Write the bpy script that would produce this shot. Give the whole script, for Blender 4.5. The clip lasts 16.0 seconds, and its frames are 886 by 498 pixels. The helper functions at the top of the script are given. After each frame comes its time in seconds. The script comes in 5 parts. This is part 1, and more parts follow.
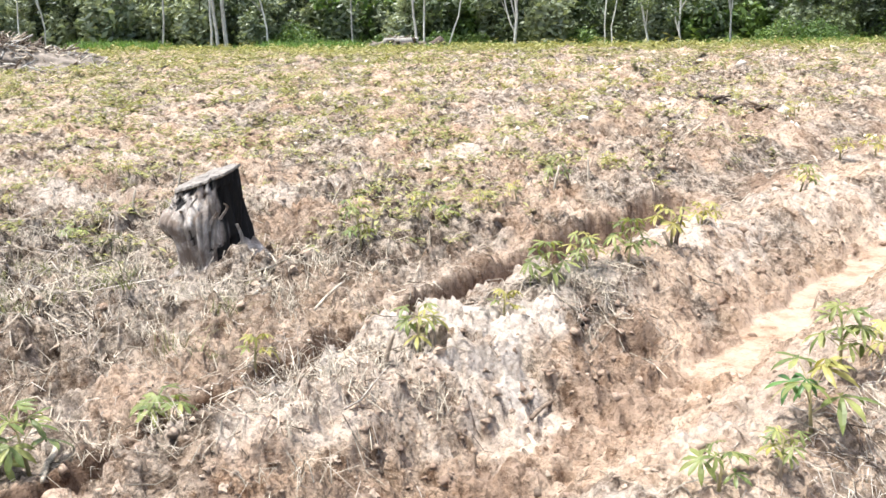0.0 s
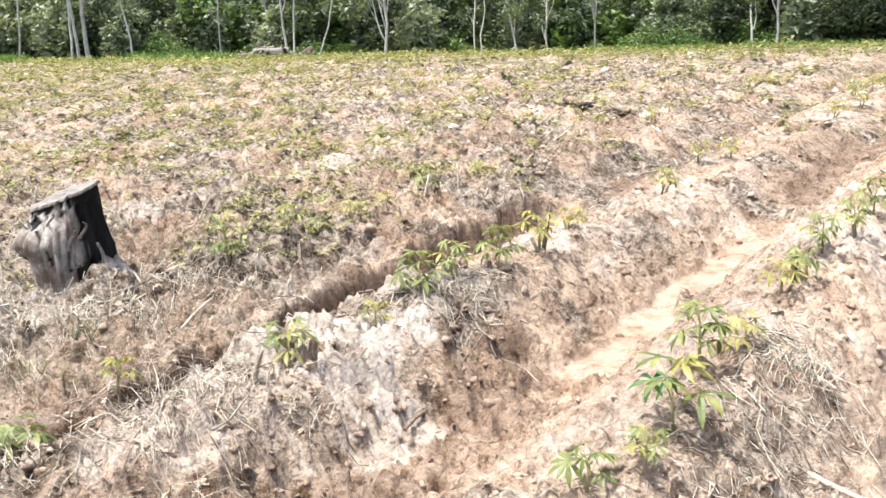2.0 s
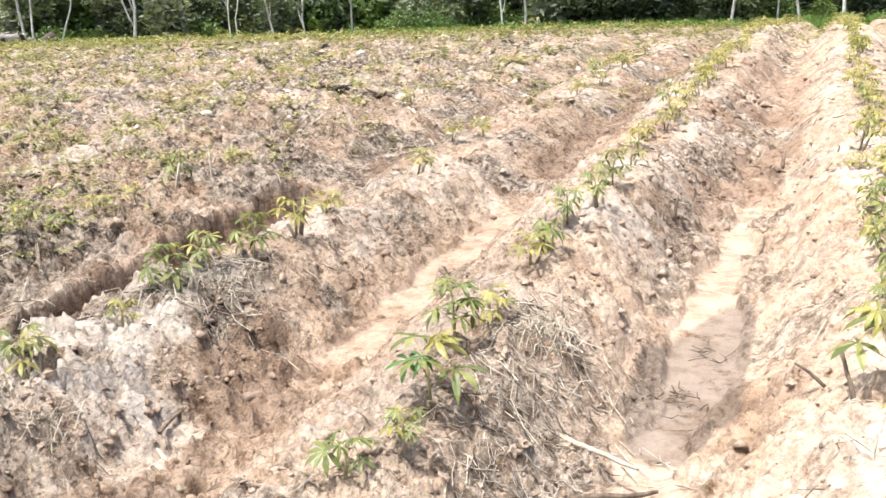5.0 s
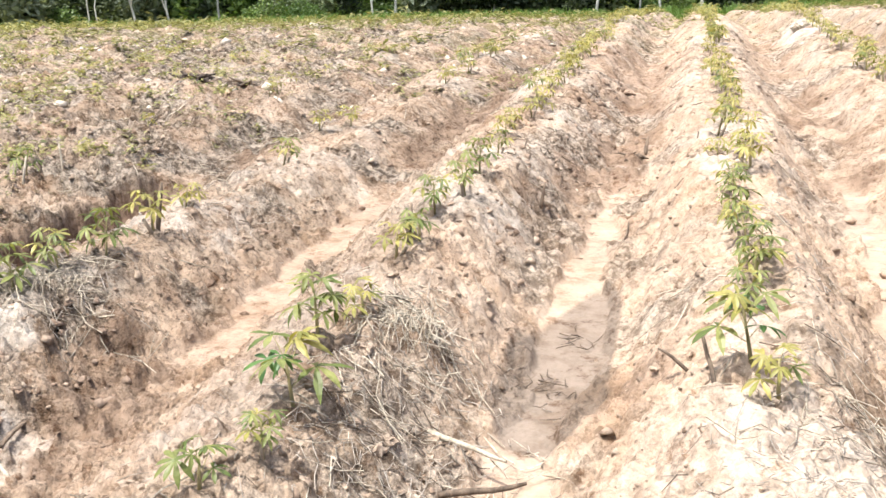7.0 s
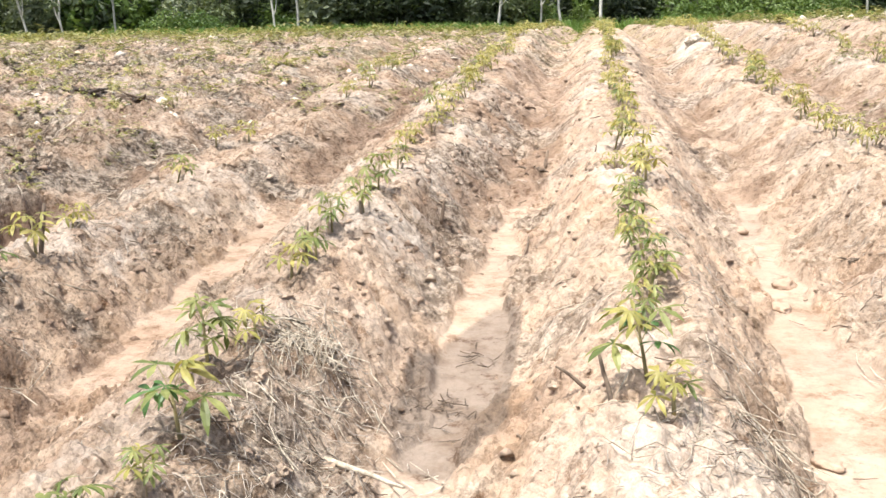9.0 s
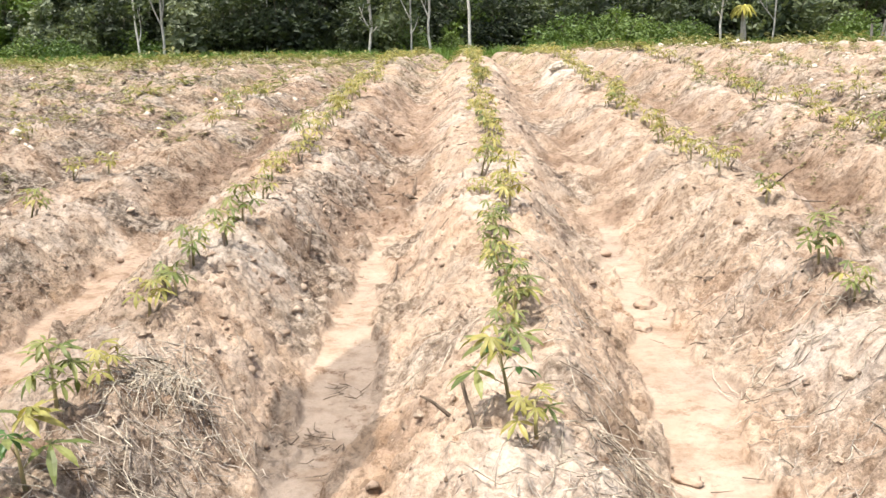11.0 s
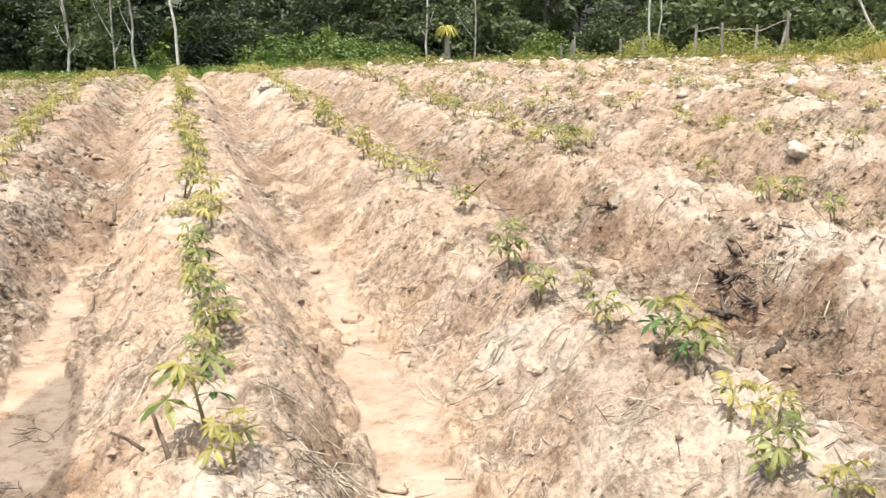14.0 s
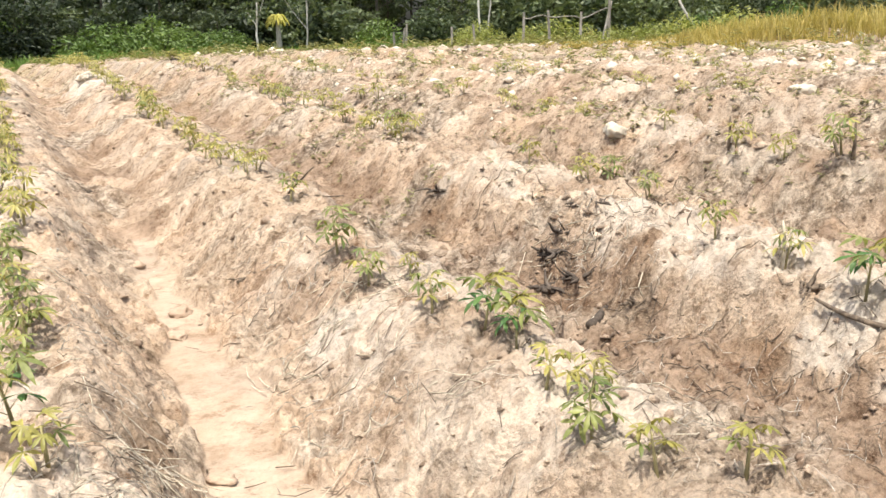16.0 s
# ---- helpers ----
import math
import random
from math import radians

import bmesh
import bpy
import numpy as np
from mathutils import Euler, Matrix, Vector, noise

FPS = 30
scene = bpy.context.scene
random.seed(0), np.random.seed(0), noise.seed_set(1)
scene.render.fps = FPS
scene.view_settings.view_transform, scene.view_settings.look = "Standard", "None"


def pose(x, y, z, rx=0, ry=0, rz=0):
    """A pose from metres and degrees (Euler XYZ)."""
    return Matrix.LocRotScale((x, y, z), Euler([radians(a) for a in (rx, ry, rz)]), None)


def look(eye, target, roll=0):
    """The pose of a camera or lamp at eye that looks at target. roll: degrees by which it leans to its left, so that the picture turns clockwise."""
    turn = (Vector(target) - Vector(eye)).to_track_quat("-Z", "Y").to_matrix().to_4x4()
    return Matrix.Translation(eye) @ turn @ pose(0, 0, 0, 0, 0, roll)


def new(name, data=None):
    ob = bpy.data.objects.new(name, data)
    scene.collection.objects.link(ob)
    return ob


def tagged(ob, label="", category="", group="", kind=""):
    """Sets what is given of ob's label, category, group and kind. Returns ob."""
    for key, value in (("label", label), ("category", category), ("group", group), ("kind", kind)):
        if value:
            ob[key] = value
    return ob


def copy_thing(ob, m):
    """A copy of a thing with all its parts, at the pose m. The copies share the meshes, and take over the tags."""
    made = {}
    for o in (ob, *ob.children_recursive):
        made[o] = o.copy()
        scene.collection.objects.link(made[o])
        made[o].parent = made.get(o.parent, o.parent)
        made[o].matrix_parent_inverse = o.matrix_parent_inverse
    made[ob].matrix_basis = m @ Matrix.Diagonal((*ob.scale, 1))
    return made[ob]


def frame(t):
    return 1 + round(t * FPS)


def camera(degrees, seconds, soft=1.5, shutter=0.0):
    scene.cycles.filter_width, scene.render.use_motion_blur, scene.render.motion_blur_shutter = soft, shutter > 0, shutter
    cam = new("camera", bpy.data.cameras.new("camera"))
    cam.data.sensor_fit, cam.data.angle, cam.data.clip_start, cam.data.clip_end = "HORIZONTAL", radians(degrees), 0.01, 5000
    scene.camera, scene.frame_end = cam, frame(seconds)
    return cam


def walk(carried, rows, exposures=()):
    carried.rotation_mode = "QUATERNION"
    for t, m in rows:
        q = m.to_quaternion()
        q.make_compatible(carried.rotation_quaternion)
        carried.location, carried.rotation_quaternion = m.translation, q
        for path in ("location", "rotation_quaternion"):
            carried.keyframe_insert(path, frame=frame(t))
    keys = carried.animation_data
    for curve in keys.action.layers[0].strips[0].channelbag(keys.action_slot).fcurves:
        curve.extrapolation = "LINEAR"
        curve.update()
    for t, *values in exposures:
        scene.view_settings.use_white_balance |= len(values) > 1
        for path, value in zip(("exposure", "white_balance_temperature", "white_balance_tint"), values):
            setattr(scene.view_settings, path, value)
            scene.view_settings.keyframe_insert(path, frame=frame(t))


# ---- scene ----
cam = camera(48.0, 16.0)
PATH = [
    (0, (0.101, 0.199, 1.364), (-1.201, 1.651, 0.919), -1.2),
    (0.5, (0.11, 0.203, 1.366), (-1.158, 1.687, 0.928), -1.2),
    (1, (0.113, 0.211, 1.367), (-1.112, 1.731, 0.933), -1.2),
    (1.5, (0.115, 0.225, 1.365), (-1.056, 1.787, 0.935), -1.4),
    (2, (0.12, 0.233, 1.367), (-0.992, 1.838, 0.934), -1.5),
    (2.5, (0.127, 0.243, 1.368), (-0.923, 1.889, 0.932), -1.7),
    (3, (0.135, 0.254, 1.365), (-0.85, 1.938, 0.926), -1.8),
    (3.5, (0.136, 0.27, 1.363), (-0.78, 1.991, 0.916), -1.8),
    (4, (0.139, 0.287, 1.358), (-0.705, 2.042, 0.903), -1.8),
    (4.5, (0.145, 0.297, 1.356), (-0.632, 2.081, 0.891), -1.8),
    (5, (0.148, 0.311, 1.353), (-0.557, 2.122, 0.877), -1.7),
    (7.5, (0.166, 0.436, 1.335), (-0.253, 2.326, 0.834), -1.1),
    (8, (0.173, 0.459, 1.336), (-0.201, 2.36, 0.839), -1.0),
    (8.5, (0.18, 0.472, 1.339), (-0.151, 2.382, 0.849), -0.9),
    (11, (0.235, 0.506, 1.347), (0.192, 2.458, 0.914), -0.8),
    (11.5, (0.254, 0.509, 1.345), (0.298, 2.464, 0.924), -0.7),
    (12, (0.268, 0.504, 1.347), (0.404, 2.457, 0.936), -0.7),
    (12.5, (0.284, 0.515, 1.343), (0.514, 2.46, 0.94), -0.6),
    (13, (0.299, 0.513, 1.341), (0.622, 2.446, 0.94), -0.6),
    (13.5, (0.316, 0.51, 1.341), (0.732, 2.424, 0.939), -0.6),
    (14, (0.332, 0.509, 1.338), (0.833, 2.403, 0.935), -0.7),
    (14.5, (0.349, 0.502, 1.334), (0.941, 2.369, 0.93), -0.8),
    (15, (0.37, 0.488, 1.329), (1.048, 2.325, 0.922), -0.9),
    (15.5, (0.381, 0.465, 1.326), (1.133, 2.272, 0.912), -1.1),
    (16, (0.386, 0.47, 1.323), (1.182, 2.254, 0.894), -1.1),
]
walk(cam, [(t, look(eye, target, roll)) for t, eye, target, roll in PATH], [(0.0, 1.3, 5930, 7.4), (5.0, 1.1, 6080, 8), (8.0, 0.98, 6150, 7.6), (11.0, 0.83, 6320, 7.8), (16.0, 0.78, 6420, 4.5)])

# ---- world and sun ----
SUN_FROM = Vector((-0.20, -0.24, 1.0)).normalized()
world = bpy.data.worlds.new("world")
scene.world = world
world.use_nodes = True
wn, wl = world.node_tree.nodes, world.node_tree.links
sky = wn.new("ShaderNodeTexSky")
sky.sky_type = "NISHITA"
sky.sun_disc = False
sky.sun_elevation = math.asin(SUN_FROM.z)
sky.sun_rotation = math.atan2(SUN_FROM.x, SUN_FROM.y)
sky.dust_density = 6.0
sky.ozone_density = 0.4
wl.new(sky.outputs[0], wn["Background"].inputs[0])
wn["Background"].inputs[1].default_value = 0.15
sun = new("sun", bpy.data.lights.new("sun", "SUN"))
sun.data.energy, sun.data.angle, sun.data.color = 3.5, radians(0.6), (1.0, 0.955, 0.885)
sun.matrix_world = look(SUN_FROM * 60, (0, 0, 0))

# ---- materials ----


class Nodes:
    """A small wrapper to write node materials briefly."""

    def __init__(self, name):
        self.m = bpy.data.materials.new(name)
        self.m.use_nodes = True
        self.t = self.m.node_tree
        self.bsdf = self.t.nodes["Principled BSDF"]

    def add(self, kind, **inputs):
        n = self.t.nodes.new("ShaderNode" + kind)
        for key, v in inputs.items():
            self.feed(n.inputs[int(key[1:]) if key[0] == "i" and key[1:].isdigit() else key], v)
        return n

    def feed(self, socket, v):
        if isinstance(v, bpy.types.NodeSocket):
            self.t.links.new(v, socket)
        elif isinstance(v, bpy.types.Node):
            self.t.links.new(v.outputs[0], socket)
        else:
            socket.default_value = (*v, 1) if isinstance(v, tuple) and len(v) == 3 and socket.type == "RGBA" else v

    def pos(self, scale=(1, 1, 1), local=False):
        src = self.t.nodes.new("ShaderNodeTexCoord").outputs["Object"] if local else self.t.nodes.new("ShaderNodeNewGeometry").outputs["Position"]
        mp = self.t.nodes.new("ShaderNodeMapping")
        mp.inputs["Scale"].default_value = scale
        self.t.links.new(src, mp.inputs["Vector"])
        return mp.outputs[0]

    def noise(self, scale, detail=4, rough=0.6, vec=None, warp=0.0):
        n = self.add("TexNoise", Scale=scale, Detail=detail, Roughness=rough, Distortion=warp)
        if vec is not None:
            self.feed(n.inputs["Vector"], vec)
        return n.outputs["Fac"]

    def ramp(self, fac, *stops):
        n = self.t.nodes.new("ShaderNodeValToRGB")
        self.feed(n.inputs[0], fac)
        e = n.color_ramp.elements
        while len(e) < len(stops):
            e.new(0.5)
        for el, (p, c) in zip(e, stops):
            el.position = p
            el.color = (*c, 1) if isinstance(c, tuple) else (c, c, c, 1)
        return n.outputs[0]

    def mix(self, fac, a, b, how="MIX"):
        n = self.t.nodes.new("ShaderNodeMix")
        n.data_type, n.blend_type = "RGBA", how
        self.feed(n.inputs[0], fac), self.feed(n.inputs[6], a), self.feed(n.inputs[7], b)
        return n.outputs[2]

    def math(self, op, a, b=0.0):
        n = self.t.nodes.new("ShaderNodeMath")
        n.operation = op
        self.feed(n.inputs[0], a), self.feed(n.inputs[1], b)
        return n.outputs[0]

    def attr(self, name):
        n = self.t.nodes.new("ShaderNodeAttribute")
        n.attribute_name = name
        return n.outputs["Fac"]

    def random(self):
        return self.t.nodes.new("ShaderNodeObjectInfo").outputs["Random"]

    def island(self):
        return self.t.nodes.new("ShaderNodeNewGeometry").outputs["Random Per Island"]

    def bump(self, height, strength, distance):
        n = self.add("Bump", Strength=strength, Distance=distance, Height=height)
        self.feed(self.bsdf.inputs["Normal"], n.outputs[0])

    def done(self, colour, rough=0.9, spec=0.2):
        self.feed(self.bsdf.inputs["Base Color"], colour)
        self.feed(self.bsdf.inputs["Roughness"], rough)
        self.bsdf.inputs["Specular IOR Level"].default_value = spec
        return self.m


def soil_material():
    n = Nodes("sandy_soil")
    p = n.pos()
    big, mid, fine = n.noise(0.9, 5, 0.65, p), n.noise(4.0, 6, 0.7, p, 0.6), n.noise(60.0, 4, 0.7, p)
    tilth = n.attr("tilth")
    col = n.ramp(mid, (0.28, (0.385, 0.292, 0.215)), (0.5, (0.50, 0.397, 0.300)), (0.72, (0.57, 0.468, 0.368)))
    warm = n.ramp(mid, (0.3, (0.43, 0.30, 0.21)), (0.7, (0.59, 0.452, 0.335)))
    col = n.mix(n.ramp(big, (0.42, 0.0), (0.62, 0.8)), col, warm)
    brown = n.mix(mid, (0.19, 0.13, 0.092), (0.40, 0.30, 0.222))
    col = n.mix(n.attr("brown"), col, brown)
    # grey-brown litter with shade in its dark blotches, pale dry sand, damp mud, moist brown cut bank with its shade
    # painted in
    # the dark end of the litter colour stands in for shade between stalks
    litter_tone = n.mix(n.ramp(n.noise(15.0, 6, 0.75, p, 0.3), (0.42, 0.0), (0.57, 1.0)), (0.06, 0.047, 0.037), (0.48, 0.415, 0.34))
    col = n.mix(n.attr("litter"), col, litter_tone)
    pale = n.mix(mid, (0.285, 0.218, 0.165), (0.37, 0.292, 0.228))
    col = n.mix(n.attr("sand"), col, pale)
    white = n.mix(n.noise(22.0, 5, 0.75, p), (0.33, 0.29, 0.245), (0.58, 0.527, 0.465))
    col = n.mix(n.attr("white"), col, white)
    col = n.mix(n.attr("damp"), col, n.mix(mid, (0.182, 0.145, 0.115), (0.24, 0.195, 0.158)))
    col = n.mix(n.attr("wall_shade"), col, n.mix(mid, (0.13, 0.088, 0.062), (0.28, 0.195, 0.138)))
    col = n.mix(n.attr("grass"), col, n.mix(mid, (0.14, 0.15, 0.05), (0.27, 0.25, 0.10)))
    # mottled soil tone and specks, with the shade of clod pits painted in
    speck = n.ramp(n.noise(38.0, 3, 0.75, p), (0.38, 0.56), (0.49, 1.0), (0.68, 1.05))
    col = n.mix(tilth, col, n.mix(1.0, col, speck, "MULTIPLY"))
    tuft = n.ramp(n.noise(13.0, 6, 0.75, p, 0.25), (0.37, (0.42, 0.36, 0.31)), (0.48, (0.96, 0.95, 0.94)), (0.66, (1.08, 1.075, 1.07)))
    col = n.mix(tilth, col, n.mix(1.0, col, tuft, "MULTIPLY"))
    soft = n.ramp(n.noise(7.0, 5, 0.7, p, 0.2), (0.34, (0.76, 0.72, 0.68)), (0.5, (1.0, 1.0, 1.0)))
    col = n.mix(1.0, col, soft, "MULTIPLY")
    pit_shade = n.ramp(n.noise(9.0, 6, 0.8, p, 0.1), (0.34, (0.46, 0.36, 0.29)), (0.45, (0.97, 0.96, 0.95)), (0.6, (1.06, 1.05, 1.04)))
    col = n.mix(n.math("SUBTRACT", 1.0, n.math("MAXIMUM", n.math("MULTIPLY", n.attr("sand"), 0.5), n.math("MULTIPLY", n.attr("white"), 0.6))), col, n.mix(1.0, col, pit_shade, "MULTIPLY"))
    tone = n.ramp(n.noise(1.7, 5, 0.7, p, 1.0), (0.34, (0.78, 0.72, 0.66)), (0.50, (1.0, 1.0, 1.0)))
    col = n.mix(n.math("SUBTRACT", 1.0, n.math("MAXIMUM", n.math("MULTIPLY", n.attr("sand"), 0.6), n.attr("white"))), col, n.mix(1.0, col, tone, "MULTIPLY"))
    b = n.add("Bump", Distance=0.04, Height=n.math("ADD", n.noise(30.0, 6, 0.75, p, 0.1), n.math("MULTIPLY", fine, 0.4)))
    n.feed(b.inputs["Strength"], n.math("ADD", 0.12, n.math("MULTIPLY", tilth, 0.88)))
    n.feed(n.bsdf.inputs["Normal"], b.outputs[0])
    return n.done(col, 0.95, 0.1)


def leaf_material(name, low, high, gloss=0.45, thin=0.35):
    n = Nodes(name)
    r = n.math("FRACT", n.math("ADD", n.random(), n.math("MULTIPLY", n.island(), 0.37)))
    col = n.mix(r, low, high)
    col = n.mix(1.0, col, n.ramp(n.noise(30, 3, 0.6, n.pos()), (0.3, 0.75), (0.7, 1.15)), "MULTIPLY")
    n.done(col, gloss, 0.4)
    tr = n.add("BsdfTranslucent", Color=n.mix(1.0, col, (1.0, 1.0, 0.55), "MULTIPLY"))
    mx = n.add("MixShader", i0=thin)
    out = n.t.nodes["Material Output"]
    n.t.links.new(n.bsdf.outputs[0], mx.inputs[1])
    n.t.links.new(tr.outputs[0], mx.inputs[2])
    n.t.links.new(mx.outputs[0], out.inputs[0])
    return n.m


def fibre_material(name, low, high, rough=0.85, streak=(14, 14, 2), bump=0.5, dist=0.02):
    n = Nodes(name)
    p = n.pos(streak, True)
    f = n.noise(3.0, 6, 0.7, p, 0.4)
    r = n.math("FRACT", n.math("ADD", n.random(), n.island()))
    col = n.mix(n.ramp(f, (0.3, 0.0), (0.7, 1.0)), low, high)
    col = n.mix(1.0, col, n.ramp(r, (0.0, 0.7), (1.0, 1.2)), "MULTIPLY")
    n.bump(f, bump, dist)
    return n.done(col, rough, 0.2)


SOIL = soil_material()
LEAF = leaf_material("cassava_leaf", (0.105, 0.14, 0.036), (0.27, 0.28, 0.088))
LEAF_DARK = leaf_material("cassava_leaf_deep", (0.055, 0.12, 0.03), (0.10, 0.19, 0.045))
LEAF_YELLOW = leaf_material("cassava_leaf_yellowing", (0.22, 0.215, 0.05), (0.40, 0.345, 0.105))
STEM = fibre_material("cassava_stem", (0.22, 0.19, 0.09), (0.38, 0.33, 0.17))
STAKE = fibre_material("stem_cutting", (0.22, 0.175, 0.125), (0.44, 0.36, 0.27))
STRAW = fibre_material("dry_straw", (0.20, 0.165, 0.12), (0.64, 0.56, 0.44))
ROOTLET = fibre_material("grey_rootlet", (0.19, 0.16, 0.13), (0.56, 0.49, 0.41))
TWIG = fibre_material("dead_twig", (0.06, 0.045, 0.035), (0.24, 0.18, 0.13))
BARK_PALE = fibre_material("pale_bark", (0.24, 0.22, 0.19), (0.52, 0.49, 0.43), streak=(5, 5, 1.5))
BARK_DARK = fibre_material("dark_bark", (0.05, 0.045, 0.035), (0.14, 0.12, 0.09), streak=(5, 5, 1.5))
CANOPY = leaf_material("forest_leaf", (0.055, 0.08, 0.04), (0.165, 0.198, 0.095), 0.55, 0.4)
# leaf colour carries the light: deep for shaded woods, pale for the sunlit left
CANOPY_SHADED = leaf_material("shaded_forest_leaf", (0.022, 0.036, 0.02), (0.082, 0.103, 0.05), 0.55, 0.4)
CANOPY_SUNLIT = leaf_material("sunlit_forest_leaf", (0.13, 0.165, 0.10), (0.34, 0.37, 0.24), 0.45, 0.4)
THICKET = leaf_material("thicket_leaf", (0.16, 0.20, 0.045), (0.36, 0.37, 0.11), 0.55, 0.4)
DRY_LEAF = leaf_material("dry_leaf", (0.10, 0.075, 0.045), (0.34, 0.27, 0.17), 0.8, 0.15)
WEED = leaf_material("weed_leaf", (0.10, 0.115, 0.035), (0.31, 0.29, 0.11), 0.6, 0.3)
BUSH = leaf_material("bush_leaf", (0.06, 0.115, 0.025), (0.16, 0.225, 0.055), 0.5, 0.35)
GRASS = leaf_material("green_grass", (0.07, 0.15, 0.025), (0.19, 0.29, 0.065), 0.6, 0.35)
GRASS_DRY = leaf_material("tan_grass", (0.36, 0.31, 0.10), (0.68, 0.50, 0.17), 0.7, 0.45)

# ---- helpers for meshes ----


def mesh_of(name, verts, faces, mats, which=None, smooth=False):
    me = bpy.data.meshes.new(name)
    me.from_pydata([tuple(v) for v in verts], [], [tuple(f) for f in faces])
    for m in mats:
        me.materials.append(m)
    if which is not None:
        me.polygons.foreach_set("material_index", which)
    if smooth:
        me.polygons.foreach_set("use_smooth", [True] * len(me.polygons))
    me.update()
    return me


def part(name, data, parent, label="", at=None):
    ob = new(name, data)
    ob.parent = parent
    if at is not None:
        ob.matrix_basis = at
    return tagged(ob, label=label)


def thing(name, at, label, category, group="", data=None, kind=""):
    ob = new(name, data)
    ob.matrix_basis = at
    return tagged(ob, label, category, group, kind)


def tube(path, radii, sides=6, cap=True):
    """A tube along points, as verts and faces."""
    path = [Vector(p) for p in path]
    v, f = [], []
    for i, p in enumerate(path):
        d = (path[min(i + 1, len(path) - 1)] - path[max(i - 1, 0)]).normalized()
        a = d.orthogonal().normalized() if i == 0 else (a - d * a.dot(d)).normalized()
        b = d.cross(a)
        for s in range(sides):
            w = 2 * math.pi * s / sides
            v.append(p + (a * math.cos(w) + b * math.sin(w)) * radii[i])
        if i:
            o = (i - 1) * sides
            for s in range(sides):
                e = (s + 1) % sides
                f.append((o + s, o + e, o + sides + e, o + sides + s))
    if cap:
        f.append(tuple(range(sides))[::-1])
        f.append(tuple(range(len(v) - sides, len(v))))
    return v, f


def merge(pieces):
    """Joins (verts, faces, material index) pieces."""
    v, f, w = [], [], []
    for pv, pf, k in pieces:
        o = len(v)
        v.extend(pv)
        f.extend([tuple(i + o for i in q) for q in pf])
        w.extend([k] * len(pf))
    return v, f, w


# ---- noise on arrays ----


def hashed(ix, iy, seed):
    h = (ix.astype(np.int64) * 374761393 + iy.astype(np.int64) * 668265263 + seed * 144664911) & 0xFFFFFFFF
    h = ((h ^ (h >> 13)) * 1274126177) & 0xFFFFFFFF
    h = ((h ^ (h >> 15)) * 668265263) & 0xFFFFFFFF
    return ((h ^ (h >> 16)) & 0xFFFFFF) / float(0xFFFFFF)


def grain(x, y, seed=0):
    """Gradient noise, about -0.7 to 0.7."""
    ix, iy = np.floor(x), np.floor(y)
    fx, fy = x - ix, y - iy
    ux, uy = fx**3 * (fx * (6 * fx - 15) + 10), fy**3 * (fy * (6 * fy - 15) + 10)

    def corner(dx, dy):
        a = hashed(ix + dx, iy + dy, seed) * 2 * np.pi
        return np.cos(a) * (fx - dx) + np.sin(a) * (fy - dy)

    top = corner(0, 0) * (1 - ux) + corner(1, 0) * ux
    low = corner(0, 1) * (1 - ux) + corner(1, 1) * ux
    return top * (1 - uy) + low * uy


def layers(x, y, size, octaves, seed, gain=0.55):
    out, amp = 0.0, 1.0
    for o in range(octaves):
        out = out + amp * grain(x / size + 17.3 * o, y / size - 9.1 * o, seed + o)
        size, amp = size * 0.5, amp * gain
    return out


def lumps_of(x, y, cell, seed, share=0.7, low=0.22, high=0.6):
    """Height of crumbled domes strewn one to a cell, at most about 0.6 of the cell's size."""
    x = x + 0.3 * cell * grain(x / cell * 1.3, y / cell * 1.3, seed + 5)
    y = y + 0.3 * cell * grain(x / cell * 1.3, y / cell * 1.3, seed + 6)
    ix, iy = np.floor(x / cell), np.floor(y / cell)
    out = np.zeros_like(x)
    for dx in (-1, 0, 1):
        for dy in (-1, 0, 1):
            cx, cy = ix + dx, iy + dy
            a = hashed(cx, cy, seed)
            r = cell * (low + (high - low) * ((a * 7.31) % 1.0) ** 1.5)
            q = ((x / cell - cx - hashed(cx, cy, seed + 1)) ** 2 + (y / cell - cy - hashed(cx, cy, seed + 2)) ** 2) * cell * cell
            h = np.sqrt(np.maximum(0, r * r - q)) * (0.6 + 0.6 * ((a * 3.7) % 1.0))
            out = np.maximum(out, np.where(a < share, h, 0))
    return out


def step(lo, hi, v):
    t = np.clip((v - lo) / (hi - lo), 0, 1)
    return t * t * (3 - 2 * t)


# ---- the lie of the land ----
GAP, MID = 1.35, 0.42  # spacing of the planting ridges and the middle ridge's place


def base_height(x, y):
    climb = np.clip((y - 1.5) / 15.5, -0.3, 1.0)
    b = -0.07 + 0.62 * climb * (1 - 0.25 * step(4, 25, -x)) - 0.02 * np.clip(y - 17, 0, 30)
    b = b + 0.45 * step(0.8, 7.0, x) * step(-2, 3, y) * (1 - 0.62 * step(6, 15, y))
    b = b + 0.42 * np.exp(-(((x - 15.5) / 3.2) ** 2 + ((y - 14.0) / 2.5) ** 2))
    return b + 0.10 * layers(x, y, 9.0, 2, 5)


def ridge_place(x, y):
    """0 on a ridge's crest, 0.5 on a furrow's bed, with the number of the ridge."""
    u = (x - MID + 0.10 * grain(x * 0.15, y / 2.2, 3) + 0.05 * grain(x * 0.4, y / 0.7, 4)) / GAP
    u = u + 0.09 * (1 - step(4.2, 5.4, y)) * np.exp(-(((u - 0.4) / 0.2) ** 2))
    return np.abs(u - np.round(u)), np.round(u)


